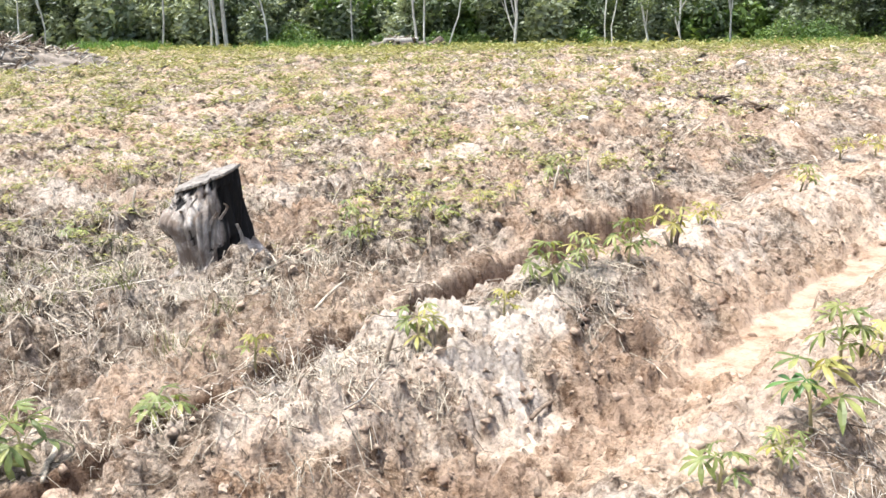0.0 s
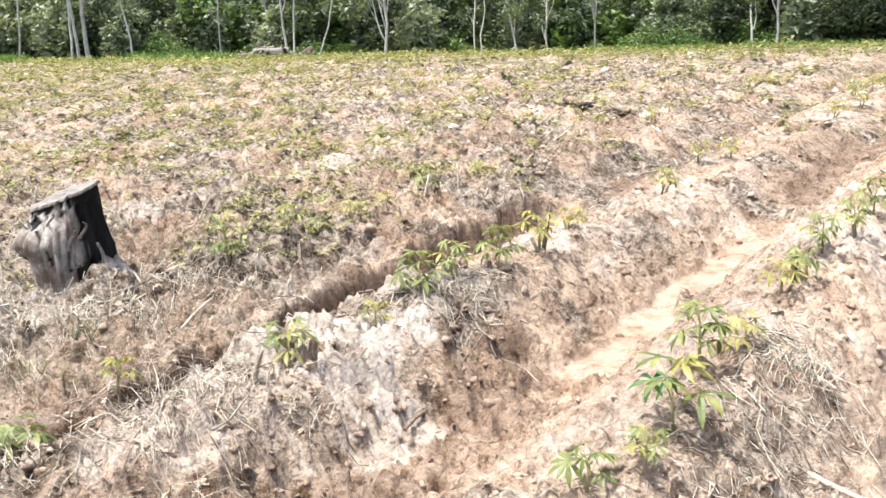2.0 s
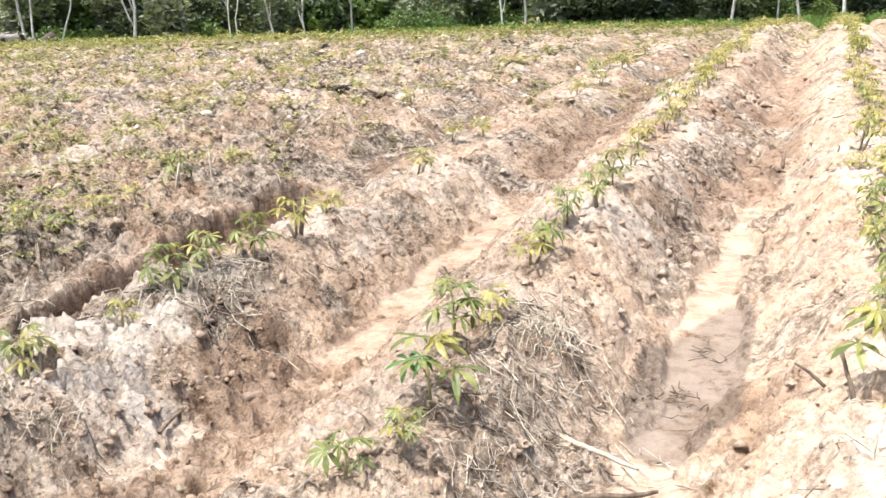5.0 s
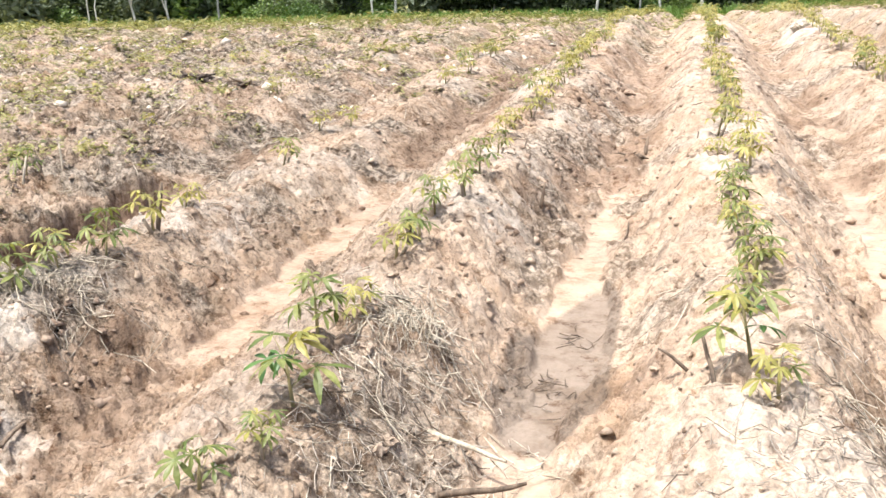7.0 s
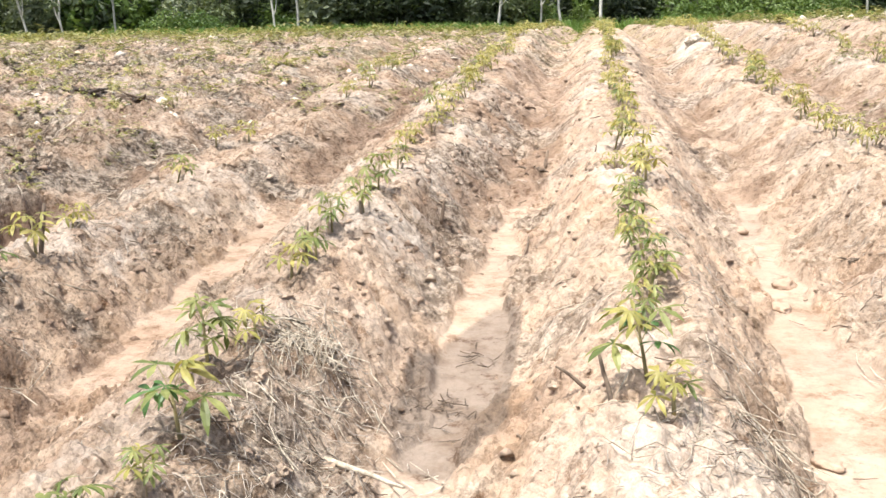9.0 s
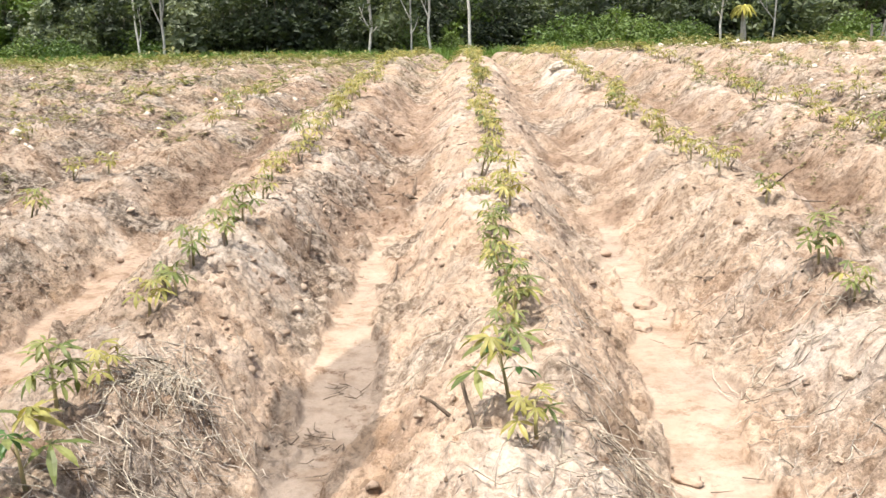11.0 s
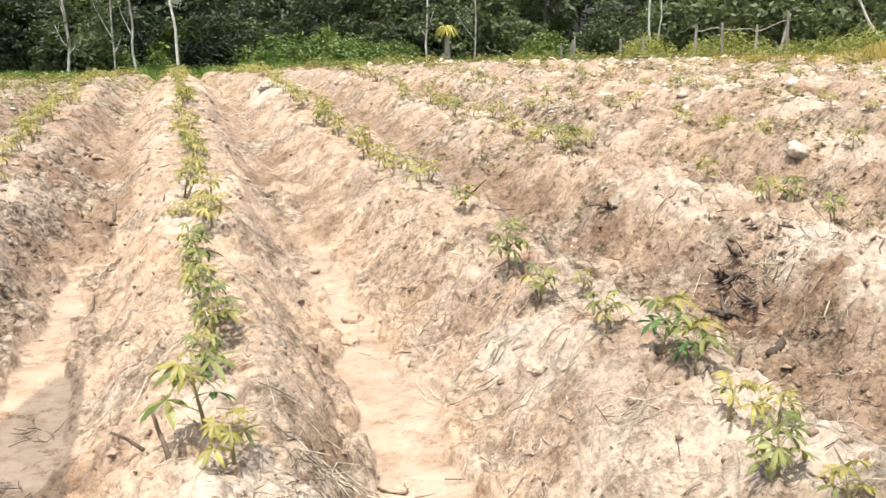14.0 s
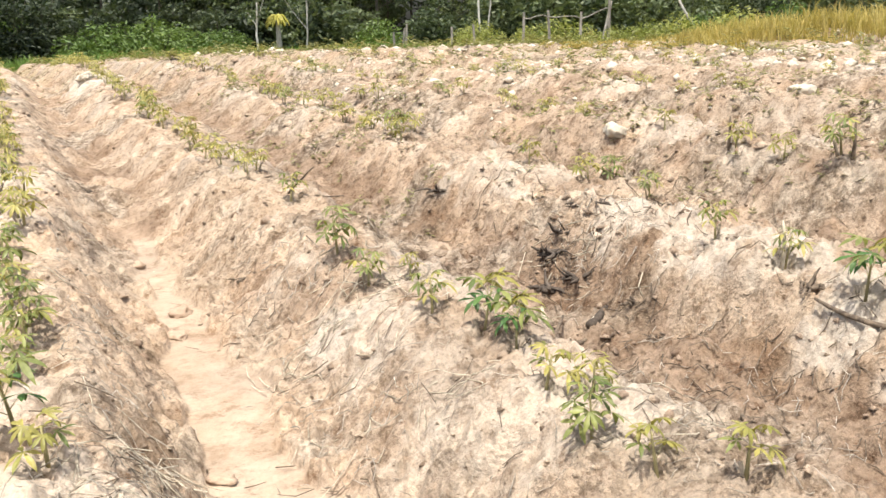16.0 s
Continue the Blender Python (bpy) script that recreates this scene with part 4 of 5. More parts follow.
# a bank of rounded bushes beside the trees
spots += [(1, *polar(a, r), 40 * a, s) for a, r, s in ((5.0, 42.4, 0.8), (6.2, 42.5, 1.3), (7.8, 42, 1.2), (9.0, 42.0, 1.35), (10.2, 42.3, 1.1), (11.4, 42.0, 0.95), (12.5, 41.8, 1.0), (13.4, 41.6, 0.8), (-22.9, 41.3, 0.95), (-21.2, 41.6, 0.9), (-20.4, 41.2, 0.7), (38.5, 29.5, 0.8), (43, 30, 1.0))]
spots += [(6, *polar(a, r), 50 * a, s) for a, r, s in ((26.5, 41, 0.7), (29.0, 39, 0.8), (31.0, 37, 1.0), (32.4, 30, 0.5), (34.0, 29, 0.6), (35.5, 29, 0.7), (37.5, 28.5, 0.8), (40.5, 29, 0.9))]
spread_out(BUSHES, spots)


def wooded_rise():
    """A wooded rise in the shaded leaf colour that closes the view behind the forest."""
    a = np.radians(np.arange(0, 360, 1.5))
    rows = []
    for r, h in ((74, -1.0), (76, 5.0), (80, 8.0), (90, 10.0), (120, 6.0), (150, -1.0)):
        rows.append([(r * math.sin(w), r * math.cos(w), h * (1 + 0.3 * noise.noise(Vector((math.sin(w) * 9, math.cos(w) * 9, r)))) * (0.12 if 14 < math.degrees(w) < 29 and h > 0 else 1)) for w in a])
    n = len(a)
    v = [p for row in rows for p in row]
    f = [(i * n + j, i * n + (j + 1) % n, (i + 1) * n + (j + 1) % n, (i + 1) * n + j) for i in range(len(rows) - 1) for j in range(n)]
    tagged(new("backdrop", mesh_of("backdrop", v, f, [CANOPY_SHADED], smooth=True)), "wooded rise far behind the forest edge, coloured as in shade", "woods", kind="structure")


wooded_rise()


# ---- far rows, weeds and grass ----


def fans(places, size, blades, seed, lift=0.5):
    """Small rosettes of narrow leaves at many places, as one cloud of quads."""
    g = np.random.default_rng(seed)
    p = np.repeat(places, blades, 0)
    n = len(p)
    a = g.uniform(0, 2 * np.pi, n)
    s = np.repeat(size, blades)[:, None] * g.uniform(0.6, 1.2, (n, 1))
    out = np.stack([np.cos(a), np.sin(a), g.uniform(-0.2, 0.6, n)], 1)
    side = np.stack([-np.sin(a), np.cos(a), np.zeros(n)], 1)
    root = p + np.array((0, 0, 1.0)) * s * g.uniform(0.1, lift * 2, (n, 1))
    v = np.stack([root, root + out * s * 0.55 + side * s * 0.17, root + out * s + np.array((0, 0, -0.15)) * s, root + out * s * 0.55 - side * s * 0.17], 1)
    return v.reshape(-1, 3), np.arange(4 * n).reshape(-1, 4)


def blades(places, high, count, seed, wide=0.012, bend=0.35, spread=0.06):
    """Tufts of upright grass blades."""
    g = np.random.default_rng(seed)
    p = np.repeat(places, count, 0)
    n = len(p)
    p = p + np.c_[g.normal(0, spread, (n, 2)) * np.repeat(high, count)[:, None], np.zeros(n)]
    h = np.repeat(high, count)[:, None] * g.uniform(0.5, 1.15, (n, 1))
    a = g.uniform(0, 2 * np.pi, n)
    side = np.stack([np.cos(a), np.sin(a), np.zeros(n)], 1) * wide * (1 + h)
    lean = np.c_[g.normal(0, bend, (n, 2)), np.zeros(n)] * h
    up = np.array((0, 0, 1.0)) * h
    mid = p + up * 0.62 + lean * 0.3
    tip = p + up * (1 - 0.35 * np.clip(np.linalg.norm(lean, axis=1)[:, None] / h, 0, 1)) + lean
    v = np.stack([p - side, p + side, mid + side * 0.75, mid - side * 0.75, tip + side * 0.1, tip - side * 0.1], 1)
    f = np.arange(n)[:, None, None] * 6 + np.array([[0, 1, 2, 3], [3, 2, 4, 5]])
    return v.reshape(-1, 3), f.reshape(-1, 4)


def on_ground(x, y, sink=0.01):
    return np.c_[x, y, shapes(x, y)[0] - sink]


g = np.random.default_rng(404)
xs, ys = [], []
for k in range(-30, 16):
    y0 = 24 if abs(k) < 2 else 17 if 0 < k < 5 else 13 if -8 < k < 8 else 4.0
    y = np.arange(y0, 41, 0.45) + g.uniform(-0.15, 0.15, len(np.arange(y0, 41, 0.45)))
    x = MID + GAP * k + g.normal(0, 0.08, len(y))
    keep = (np.hypot(x, y) < 39) & (g.random(len(y)) < 0.7)
    xs.append(x[keep]), ys.append(y[keep])
spots = on_ground(np.concatenate(xs), np.concatenate(ys))
ob = new("far_cassava", cloud_mesh("far_cassava", *fans(spots, g.uniform(0.10, 0.18, len(spots)), 12, 1, 0.7), WEED))
tagged(ob, "many small yellow-green cassava plants in distant rows", "crop", kind="stuff")


def scatter(count, r0, r1, a0, a1, seed, power=1.0):
    g = np.random.default_rng(seed)
    r = r0 * (r1 / r0) ** (g.random(count) ** power)
    a = np.radians(g.uniform(a0, a1, count))
    return r * np.sin(a), r * np.cos(a), g


x, y, g = scatter(30000, 4.5, 42, -70, 2, 7, 0.7)
keep = (layers(x, y, 1.3, 4, 97) + 0.25 * g.random(len(x)) > 0.09) & ((x < -3.2) | ((y > 9) & (x < -1.2)) | (y > 16)) & (g.random(len(x)) < 0.35 + 0.65 * step(0.35, 0.7, -x / np.maximum(y, 1.0)))
keep &= np.hypot(x + 3.9, y - 2.95) > 0.42
x, y = x[keep], y[keep]
r = np.hypot(x, y)
ob = new("field_weeds", cloud_mesh("field_weeds", *fans(on_ground(x, y), 0.03 + 0.004 * r * g.uniform(0.5, 1.3, len(r)), 6, 2), WEED))
tagged(ob, "low yellow-green weeds sprinkled over the soil", "weeds", kind="stuff")
x, y, g = scatter(19000, 4.5, 40, -70, 54, 17, 0.75)
keep = ((x < -3.0) | (x > 2.6 + 0.04 * y) | (y > 12)) & (layers(x, y, 1.1, 3, 64) + 0.3 * g.random(len(x)) > 0.08)
keep &= np.hypot(x + 3.9, y - 2.95) > 0.42
x, y = x[keep], y[keep]
r = np.hypot(x, y)
ob = new("leaf_litter", cloud_mesh("leaf_litter", *fans(on_ground(x, y), 0.02 + 0.0028 * r * g.uniform(0.5, 1.3, len(r)), 5, 12, 0.2), DRY_LEAF))
tagged(ob, "brown dead leaves and weed trash on the soil", "litter", kind="stuff")
x, y, g = scatter(13000, 6, 40, 2, 54, 8, 0.75)
keep = (layers(x, y, 1.3, 3, 99) > -0.02) & (x > 1.9 + 0.06 * y)
x, y = x[keep], y[keep]
r = np.hypot(x, y)
ob = new("field_weeds", cloud_mesh("field_weeds", *fans(on_ground(x, y), 0.026 + 0.0028 * r * g.uniform(0.5, 1.3, len(r)), 6, 3), WEED))
tagged(ob, "sparse yellow-green weeds on the rising soil", "weeds", kind="stuff")

# green grass along the forest, tan grass on the bank
x, y, g = scatter(12000, 39, 45.5, -75, 36, 9)
bearing = np.degrees(np.arctan2(x, y))
lush = ((bearing > -61) & (bearing < -56.5)) | ((bearing > -51.5) & (bearing < -46)) | (bearing > -26)
keep = lush | (g.random(len(x)) < 0.35)
spots = on_ground(x[keep], y[keep])
ob = new("green_grass", cloud_mesh("green_grass", *blades(spots, g.uniform(0.2, 0.4, len(spots)) * np.where(bearing[keep] > -26, 1.2, np.where(lush[keep], 1.5, 1.0)), 14, 4, 0.009, 0.5, 0.45), GRASS))
tagged(ob, "bright green grass along the forest edge", "grass", kind="stuff")
x, y, g = scatter(3400, 18.5, 28, 30, 57, 10)
spots = on_ground(x, y)
bearing = np.degrees(np.arctan2(x, y))
ob = new("tan_grass", cloud_mesh("tan_grass", *blades(spots, g.uniform(0.15, 0.62, len(spots)) * (0.2 + 0.8 * step(34, 43, bearing + 4 * grain(x / 1.5, y / 1.5, 3))) * (0.75 + 0.6 * grain(x / 0.8, y / 0.8, 13)), 22, 5, 0.006, 0.4, 0.5), GRASS_DRY))
tagged(ob, "tall tan and orange dry grass on the bank", "grass", kind="stuff")

# ---- clods, straw and twigs ----


def ball(seed, cuts):
    bm = bmesh.new()
    bmesh.ops.create_icosphere(bm, subdivisions=cuts, radius=1)
    for v in bm.verts:
        v.co *= 1 + 0.9 * noise.noise(v.co * 1.4 + Vector((seed * 7.1, 0, 0))) + 0.9 * noise.noise(v.co * 3.4 + Vector((0, seed * 3.3, 0)))
    out = np.array([v.co[:] for v in bm.verts]), np.array([[v.index for v in f.verts] for f in bm.faces])
    bm.free()
    return out


def clod_mesh(name, x, y, size, seed, mat, cuts=1):
    """Many crumbled lumps, half sunk in the soil, joined."""
    g = np.random.default_rng(seed)
    shapes6 = [ball(i + seed, cuts) for i in range(6)]
    z = shapes(x, y)[0]
    v, f, o = [], [], 0
    for i in range(len(x)):
        bv, bf = shapes6[i % 6]
        a = g.uniform(0, 6.28)
        c, s = math.cos(a), math.sin(a)
        sc = size[i] * g.uniform(0.6, 1.4, 3) * (1, 1, 0.65)
        q = bv * sc
        v.append(np.c_[q[:, 0] * c - q[:, 1] * s + x[i], q[:, 0] * s + q[:, 1] * c + y[i], q[:, 2] + z[i] - 0.35 * size[i]])
        f.append(bf + o)
        o += len(bv)
    v, f = np.concatenate(v), np.concatenate(f)
    me = bpy.data.meshes.new(name)
    me.vertices.add(len(v))
    me.vertices.foreach_set("co", v.ravel())
    me.loops.add(f.size)
    me.loops.foreach_set("vertex_index", f.ravel())
    me.polygons.add(len(f))
    me.polygons.foreach_set("loop_start", np.arange(0, f.size, 3))
    me.materials.append(mat)
    me.update(calc_edges=True)
    return me


def clod_material(name, low, high):
    n = Nodes(name)
    p = n.pos()
    f = n.noise(24, 5, 0.7, p)
    col = n.mix(n.island(), low, high)
    col = n.mix(1.0, col, n.ramp(f, (0.3, 0.7), (0.7, 1.15)), "MULTIPLY")
    n.bump(n.noise(45, 5, 0.75, p), 0.8, 0.03)
    return n.done(col, 0.95, 0.1)


CLOD = clod_material("dry_clod", (0.30, 0.21, 0.15), (0.52, 0.41, 0.31))
CLOD_BROWN = clod_material("brown_clod_soil", (0.20, 0.135, 0.095), (0.42, 0.315, 0.235))
x, y, g = scatter(15000, 1.6, 30, -72, 56, 12, 0.8)
d, k = ridge_place(x, y)
keep = (d < 0.36) | (g.random(len(x)) < 0.06) | (x < -3.2)
keep &= layers(x, y, 0.9, 3, 61) + 0.5 * g.random(len(x)) - 0.22 * (x > -0.5) > 0.12
x, y = x[keep], y[keep]
size = (0.004 + 0.0016 * np.hypot(x, y)) * g.uniform(0.4, 1.0, len(x)) ** 2 * 2.4
tagged(new("soil_clods", clod_mesh("soil_clods", x, y, size, 5, CLOD)), "dry crumbled clods of sandy soil on the ridges", "clods", kind="stuff")


# crumbled brown clods in the gullies and along the cut banks
x, y, size = [], [], []
g = np.random.default_rng(78)
for cx, cy, rx, ry, m in ((-1.75, 2.95, 0.22, 0.5, 260), (-0.5, 7.2, 0.16, 1.3, 260), (-0.45, 10.0, 0.18, 1.5, 160), (2.4, 3.1, 0.25, 0.6, 320), (2.6, 4.5, 0.2, 0.5, 300), (3.6, 4.6, 0.4, 0.8, 220), (-2.3, 2.1, 0.2, 0.35, 120), (-2.12, 2.36, 0.12, 0.14, 160), (-1.9, 2.5, 0.1, 0.15, 90), (-0.62, 5.2, 0.12, 0.6, 110), (1.4, 5.0, 0.1, 1.0, 90), (0.72, 5.0, 0.08, 1.6, 120), (-1.95, 4.6, 0.15, 0.8, 160), (-3.4, 6.5, 0.9, 1.2, 300), (-2.2, 9.0, 0.8, 1.5, 260)):
    x.append(g.normal(cx, rx, m)), y.append(g.normal(cy, ry, m))
x, y = np.concatenate(x), np.concatenate(y)
size = (0.004 + 0.0022 * np.hypot(x, y)) * (0.35 + 1.2 * g.random(len(x)) ** 3)
tagged(new("soil_clods", clod_mesh("soil_clods", x, y, size, 6, CLOD_BROWN)), "brown crumbled clods in the gullies", "clods", kind="stuff")


CRUMB = clod_material("dark_crumb", (0.16, 0.112, 0.08), (0.40, 0.30, 0.222))
x, y, g = scatter(16000, 1.9, 15, -70, 52, 112, 0.8)
d, k = ridge_place(x, y)
keep = (d > 0.08) & (d < 0.43 + 0.2 * (y > 6.5)) & (layers(x, y, 0.35, 4, 75) + 0.4 * g.random(len(x)) > 0.14) | (x < -3.0) & (g.random(len(x)) < 0.6)
x, y = x[keep], y[keep]
size = (0.0045 + 0.0007 * np.hypot(x, y)) * (0.5 + 1.1 * g.random(len(x)) ** 2)
tagged(new("dark_crumbs", clod_mesh("dark_crumbs", x, y, size, 16, CRUMB)), "dark brown crumbs of earth on the ridge flanks", "crumbs", kind="stuff")


def single_clods():
    """The nearest lumps, each by itself."""
    g = np.random.default_rng(55)
    kinds = []
    for i in range(8):
        v, f = ball(40 + i, 2)
        kinds.append(mesh_of("soil_clod", v, f, [CLOD]))
    x, y, _ = scatter(900, 2.1, 4.6, -62, 46, 56)
    d, _k = ridge_place(x, y)
    keep = (d < 0.34) & (layers(x, y, 0.9, 3, 61) + 0.5 * g.random(len(x)) - 0.15 * (x > -0.5) > 0.15)
    for i, (px, py) in enumerate(list(zip(x[keep], y[keep]))[:260]):
        size = 0.007 + 0.016 * g.random() ** 2.5
        m = pose(px, py, ground_at(px, py) - 0.1 * size, *g.uniform(-25, 25, 2), g.uniform(0, 360)) @ Matrix.Diagonal((size * g.uniform(0.8, 1.4), size, size * 0.7, 1))
        thing("soil_clod", m, "small dry clod of sandy soil", "clod", "clods on the ridges", kinds[i % 8])


single_clods()


def straws(name, x, y, length, thick, seed, mat, rise=0.15):
    """Thin bent stalks lying on the ground, joined."""
    g = np.random.default_rng(seed)
    n = len(x)
    a = g.uniform(0, 2 * np.pi, n)
    bend = g.normal(0, 0.5, n)
    z = shapes(x, y)[0]
    pts = []
    for t in (-0.5, 0.0, 0.5):
        w = a + bend * t
        px, py = x + np.cos(w) * length * t, y + np.sin(w) * length * t
        zz = shapes(px, py)[0] if t else z
        pts.append(np.c_[px, py, np.maximum(zz, z - 0.03) + 0.006 + (length * g.uniform(0, rise, n) if t != 0 else length * rise * 0.3)])
    v, f = [], []
    for i, p in enumerate(pts):
        for q in range(3):
            w = q * 2.094
            r = thick * (1.0, 1.0, 0.5)[i]
            off = np.c_[-np.sin(a) * math.cos(w), np.cos(a) * math.cos(w), np.full(n, math.sin(w))] * r[:, None]
            v.append(p + off)
    v = np.stack(v, 1).reshape(-1, 3)
    o = np.arange(n)[:, None] * 9
    for i in range(2):
        for q in range(3):
            e = (q + 1) % 3
            f.append(o + np.array([i * 3 + q, i * 3 + e, i * 3 + 3 + e, i * 3 + 3 + q]))
    return cloud_mesh(name, v, np.concatenate(f), mat)


def litter_spots(count, seed, extra, spread_r=(1.7, 12)):
    x, y, g = scatter(count, *spread_r, -72, 56, seed, 0.8)
    keep = layers(x, y, 0.9, 3, 61) + 0.25 * (x < -2.6) + 0.45 * g.random(count) > 0.30
    keep &= (x < -2.7) | ((ridge_place(x, y)[0] < 0.3) & (g.random(count) < 0.6))
    x, y = x[keep], y[keep]
    for cx, cy, rad, m in extra:
        m = int(m * (0.38 if cx < -2.7 else 1))
        x = np.append(x, cx + g.normal(0, rad, m))
        y = np.append(y, cy + g.normal(0, rad, m))
    keep = (bare_strip(x, y) < 0.35) & (np.hypot(x + 3.88, y - 2.93) > 0.22)
    return x[keep], y[keep], g


HEAPS = ((1.38, 3.1, 0.18, 30), (-2.3, 2.2, 0.2, 60), (-0.72, 3.42, 0.11, 110), (0.62, 2.95, 0.15, 80), (-0.55, 2.85, 0.2, 80), (-2.1, 3.5, 0.14, 90), (-2.4, 1.9, 0.3, 110), (-3.75, 2.85, 0.35, 420), (-4.5, 2.4, 0.5, 520), (-3.5, 2.0, 0.45, 420), (-5.2, 3.0, 0.5, 380), (-3.3, 3.4, 0.25, 160), (-3.0, 1.5, 0.4, 300), (-5.6, 4.2, 0.7, 260), (1.55, 4.0, 0.2, 70), (2.8, 4.3, 0.2, 30))
x, y, g = litter_spots(3000, 15, HEAPS)
r = np.hypot(x, y)
ob = new("dry_straw", straws("dry_straw", x, y, g.uniform(0.04, 0.18, len(x)) * np.where(x < -2.7, 1.1, 1.0), (0.0012 + 0.0004 * r * g.uniform(0.4, 1.2, len(x))), 6, STRAW))
tagged(ob, "dry straw and weed stalks strewn over the soil", "straw", kind="stuff")
g = np.random.default_rng(27)
x = np.concatenate([g.normal(cx, rad, m) for cx, cy, rad, m in ((-4.2, 2.3, 0.5, 70), (-3.6, 1.95, 0.25, 24), (-5.2, 2.9, 0.5, 40), (-3.75, 2.7, 0.2, 14), (-2.3, 2.0, 0.2, 5))])
y = np.concatenate([g.normal(cy, rad, m) for cx, cy, rad, m in ((-4.2, 2.3, 0.4, 70), (-3.6, 1.95, 0.25, 24), (-5.2, 2.9, 0.4, 40), (-3.75, 2.7, 0.15, 14), (-2.3, 2.0, 0.2, 5))])
ob = new("weed_stalks", straws("weed_stalks", x, y, g.uniform(0.12, 0.30, len(x)), g.uniform(0.002, 0.0045, len(x)), 28, ROOTLET, 0.16))
tagged(ob, "long bleached weed stalks lying in tangles", "stalks", kind="stuff")
x, y, g = litter_spots(1000, 16, [(a, b, c, m // 4) for a, b, c, m in HEAPS] + [(-0.28, 3.62, 0.07, 34), (-0.22, 4.05, 0.06, 14), (1.36, 3.0, 0.2, 10), (1.3, 4.6, 0.2, 14), (0.68, 2.9, 0.12, 20), (-0.6, 2.8, 0.2, 40), (-2.2, 2.2, 0.25, 70), (2.72, 4.33, 0.12, 50), (2.55, 3.7, 0.25, 24), (2.45, 3.0, 0.25, 60), (2.65, 2.6, 0.25, 50), (3.0, 3.2, 0.3, 40), (2.4, 3.6, 0.2, 30), (3.6, 4.3, 0.35, 40), (3.7, 5.2, 0.4, 40), (2.6, 5.2, 0.3, 30), (-0.62, 6.5, 0.25, 40), (-0.6, 8, 0.3, 40)])
r = np.hypot(x, y)
ob = new("dead_twigs", straws("dead_twigs", x, y, g.uniform(0.03, 0.11, len(x)), 0.001 + 0.00042 * r * g.uniform(0.5, 1.2, len(x)), 7, TWIG, 0.22))
tagged(ob, "dark dead twigs and rootlets lying on the soil", "twigs", kind="stuff")


# grey crumbs of roots and leaf litter in patches on the crests
g = np.random.default_rng(19)
x, y = [], []
for cx, cy, rx, ry, m in ((-0.62, 2.75, 0.2, 0.3, 520), (0.5, 2.7, 0.18, 0.25, 260), (1.35, 3.2, 0.15, 0.4, 120), (-2.45, 2.2, 0.25, 0.35, 380), (2.95, 4.25, 0.16, 0.3, 200), (1.75, 2.3, 0.2, 0.3, 90), (-0.66, 3.38, 0.11, 0.14, 240), (-2.12, 3.5, 0.12, 0.2, 160), (2.5, 2.8, 0.25, 0.5, 200), (-4.0, 2.2, 0.6, 0.5, 500), (-4.6, 2.9, 0.5, 0.4, 400), (-2.2, 4.6, 0.2, 0.5, 160), (1.55, 4.6, 0.15, 0.5, 140), (0.62, 4.2, 0.1, 0.8, 160)):
    x.append(g.normal(cx, rx, m)), y.append(g.normal(cy, ry, m))
x, y = np.concatenate(x), np.concatenate(y)
ob = new("root_litter", straws("root_litter", x, y, 0.02 + 0.07 * g.random(len(x)) ** 2, 0.0008 + 0.0004 * np.hypot(x, y) * g.uniform(0.4, 1.0, len(x)), 21, ROOTLET, 0.3))
tagged(ob, "grey crumbled rootlets and leaf litter in patches", "litter", kind="stuff")

# ---- single things on the field ----


def stone(name, x, y, size, seed, mat, label, category, sink=0.25, stretch=(1.2, 0.9, 0.7), cuts=3):
    bm = bmesh.new()
    bmesh.ops.create_icosphere(bm, subdivisions=cuts, radius=1)
    for v in bm.verts:
        v.co *= 1 + 0.45 * noise.noise(v.co * 1.1 + Vector((seed * 5.7, 1, 0))) + 0.28 * noise.noise(v.co * 2.6 + Vector((0, seed, 3))) + 0.3 * noise.noise(v.co * 6 + Vector((seed, 0, 0))) + 0.16 * noise.noise(v.co * 14 + Vector((seed, 2, 0)))
        v.co = Vector((v.co.x * stretch[0], v.co.y * stretch[1], v.co.z * stretch[2])) * size
    me = bpy.data.meshes.new(name)
    bm.to_mesh(me)
    bm.free()
    me.materials.append(mat)
    me.polygons.foreach_set("use_smooth", [True] * len(me.polygons))
    return thing(name, pose(x, y, ground_at(x, y) + size * stretch[2] * (0.8 - 2 * sink), 0, 0, seed * 47), label, category, data=me)


def plain_material(name, low, high, scale=14.0, bump=0.6):
    n = Nodes(name)
    f = n.noise(scale, 6, 0.72, n.pos())
    n.bump(f, bump, 0.02)
    return n.done(n.ramp(f, (0.3, low), (0.7, high)), 0.92, 0.15)


ROCK = plain_material("brown_clod", (0.28, 0.195, 0.14), (0.45, 0.34, 0.25))
PALE_ROCK = plain_material("pale_clod", (0.43, 0.365, 0.285), (0.70, 0.62, 0.51), 30.0, 0.9)
ASH = plain_material("grey_earth", (0.10, 0.085, 0.07), (0.26, 0.22, 0.18), 6.0)
BURNT = plain_material("burnt_root", (0.025, 0.02, 0.017), (0.14, 0.11, 0.088))

stone("ash_lump", -4.16, 2.72, 0.055, 31, ASH, "grey ashy lump of earth before the stump", "clod", 0.45, (1.5, 1.0, 0.7))
stone("soil_lump", 1.08, 5.04, 0.05, 1, ROCK, "rounded brown soil lump in the sandy furrow", "soil lump", 0.4)
stone("flat_stone", 1.01, 4.72, 0.05, 2, ROCK, "flat brown stone lying in the furrow bed", "stone", 0.2, (1.5, 0.8, 0.35))
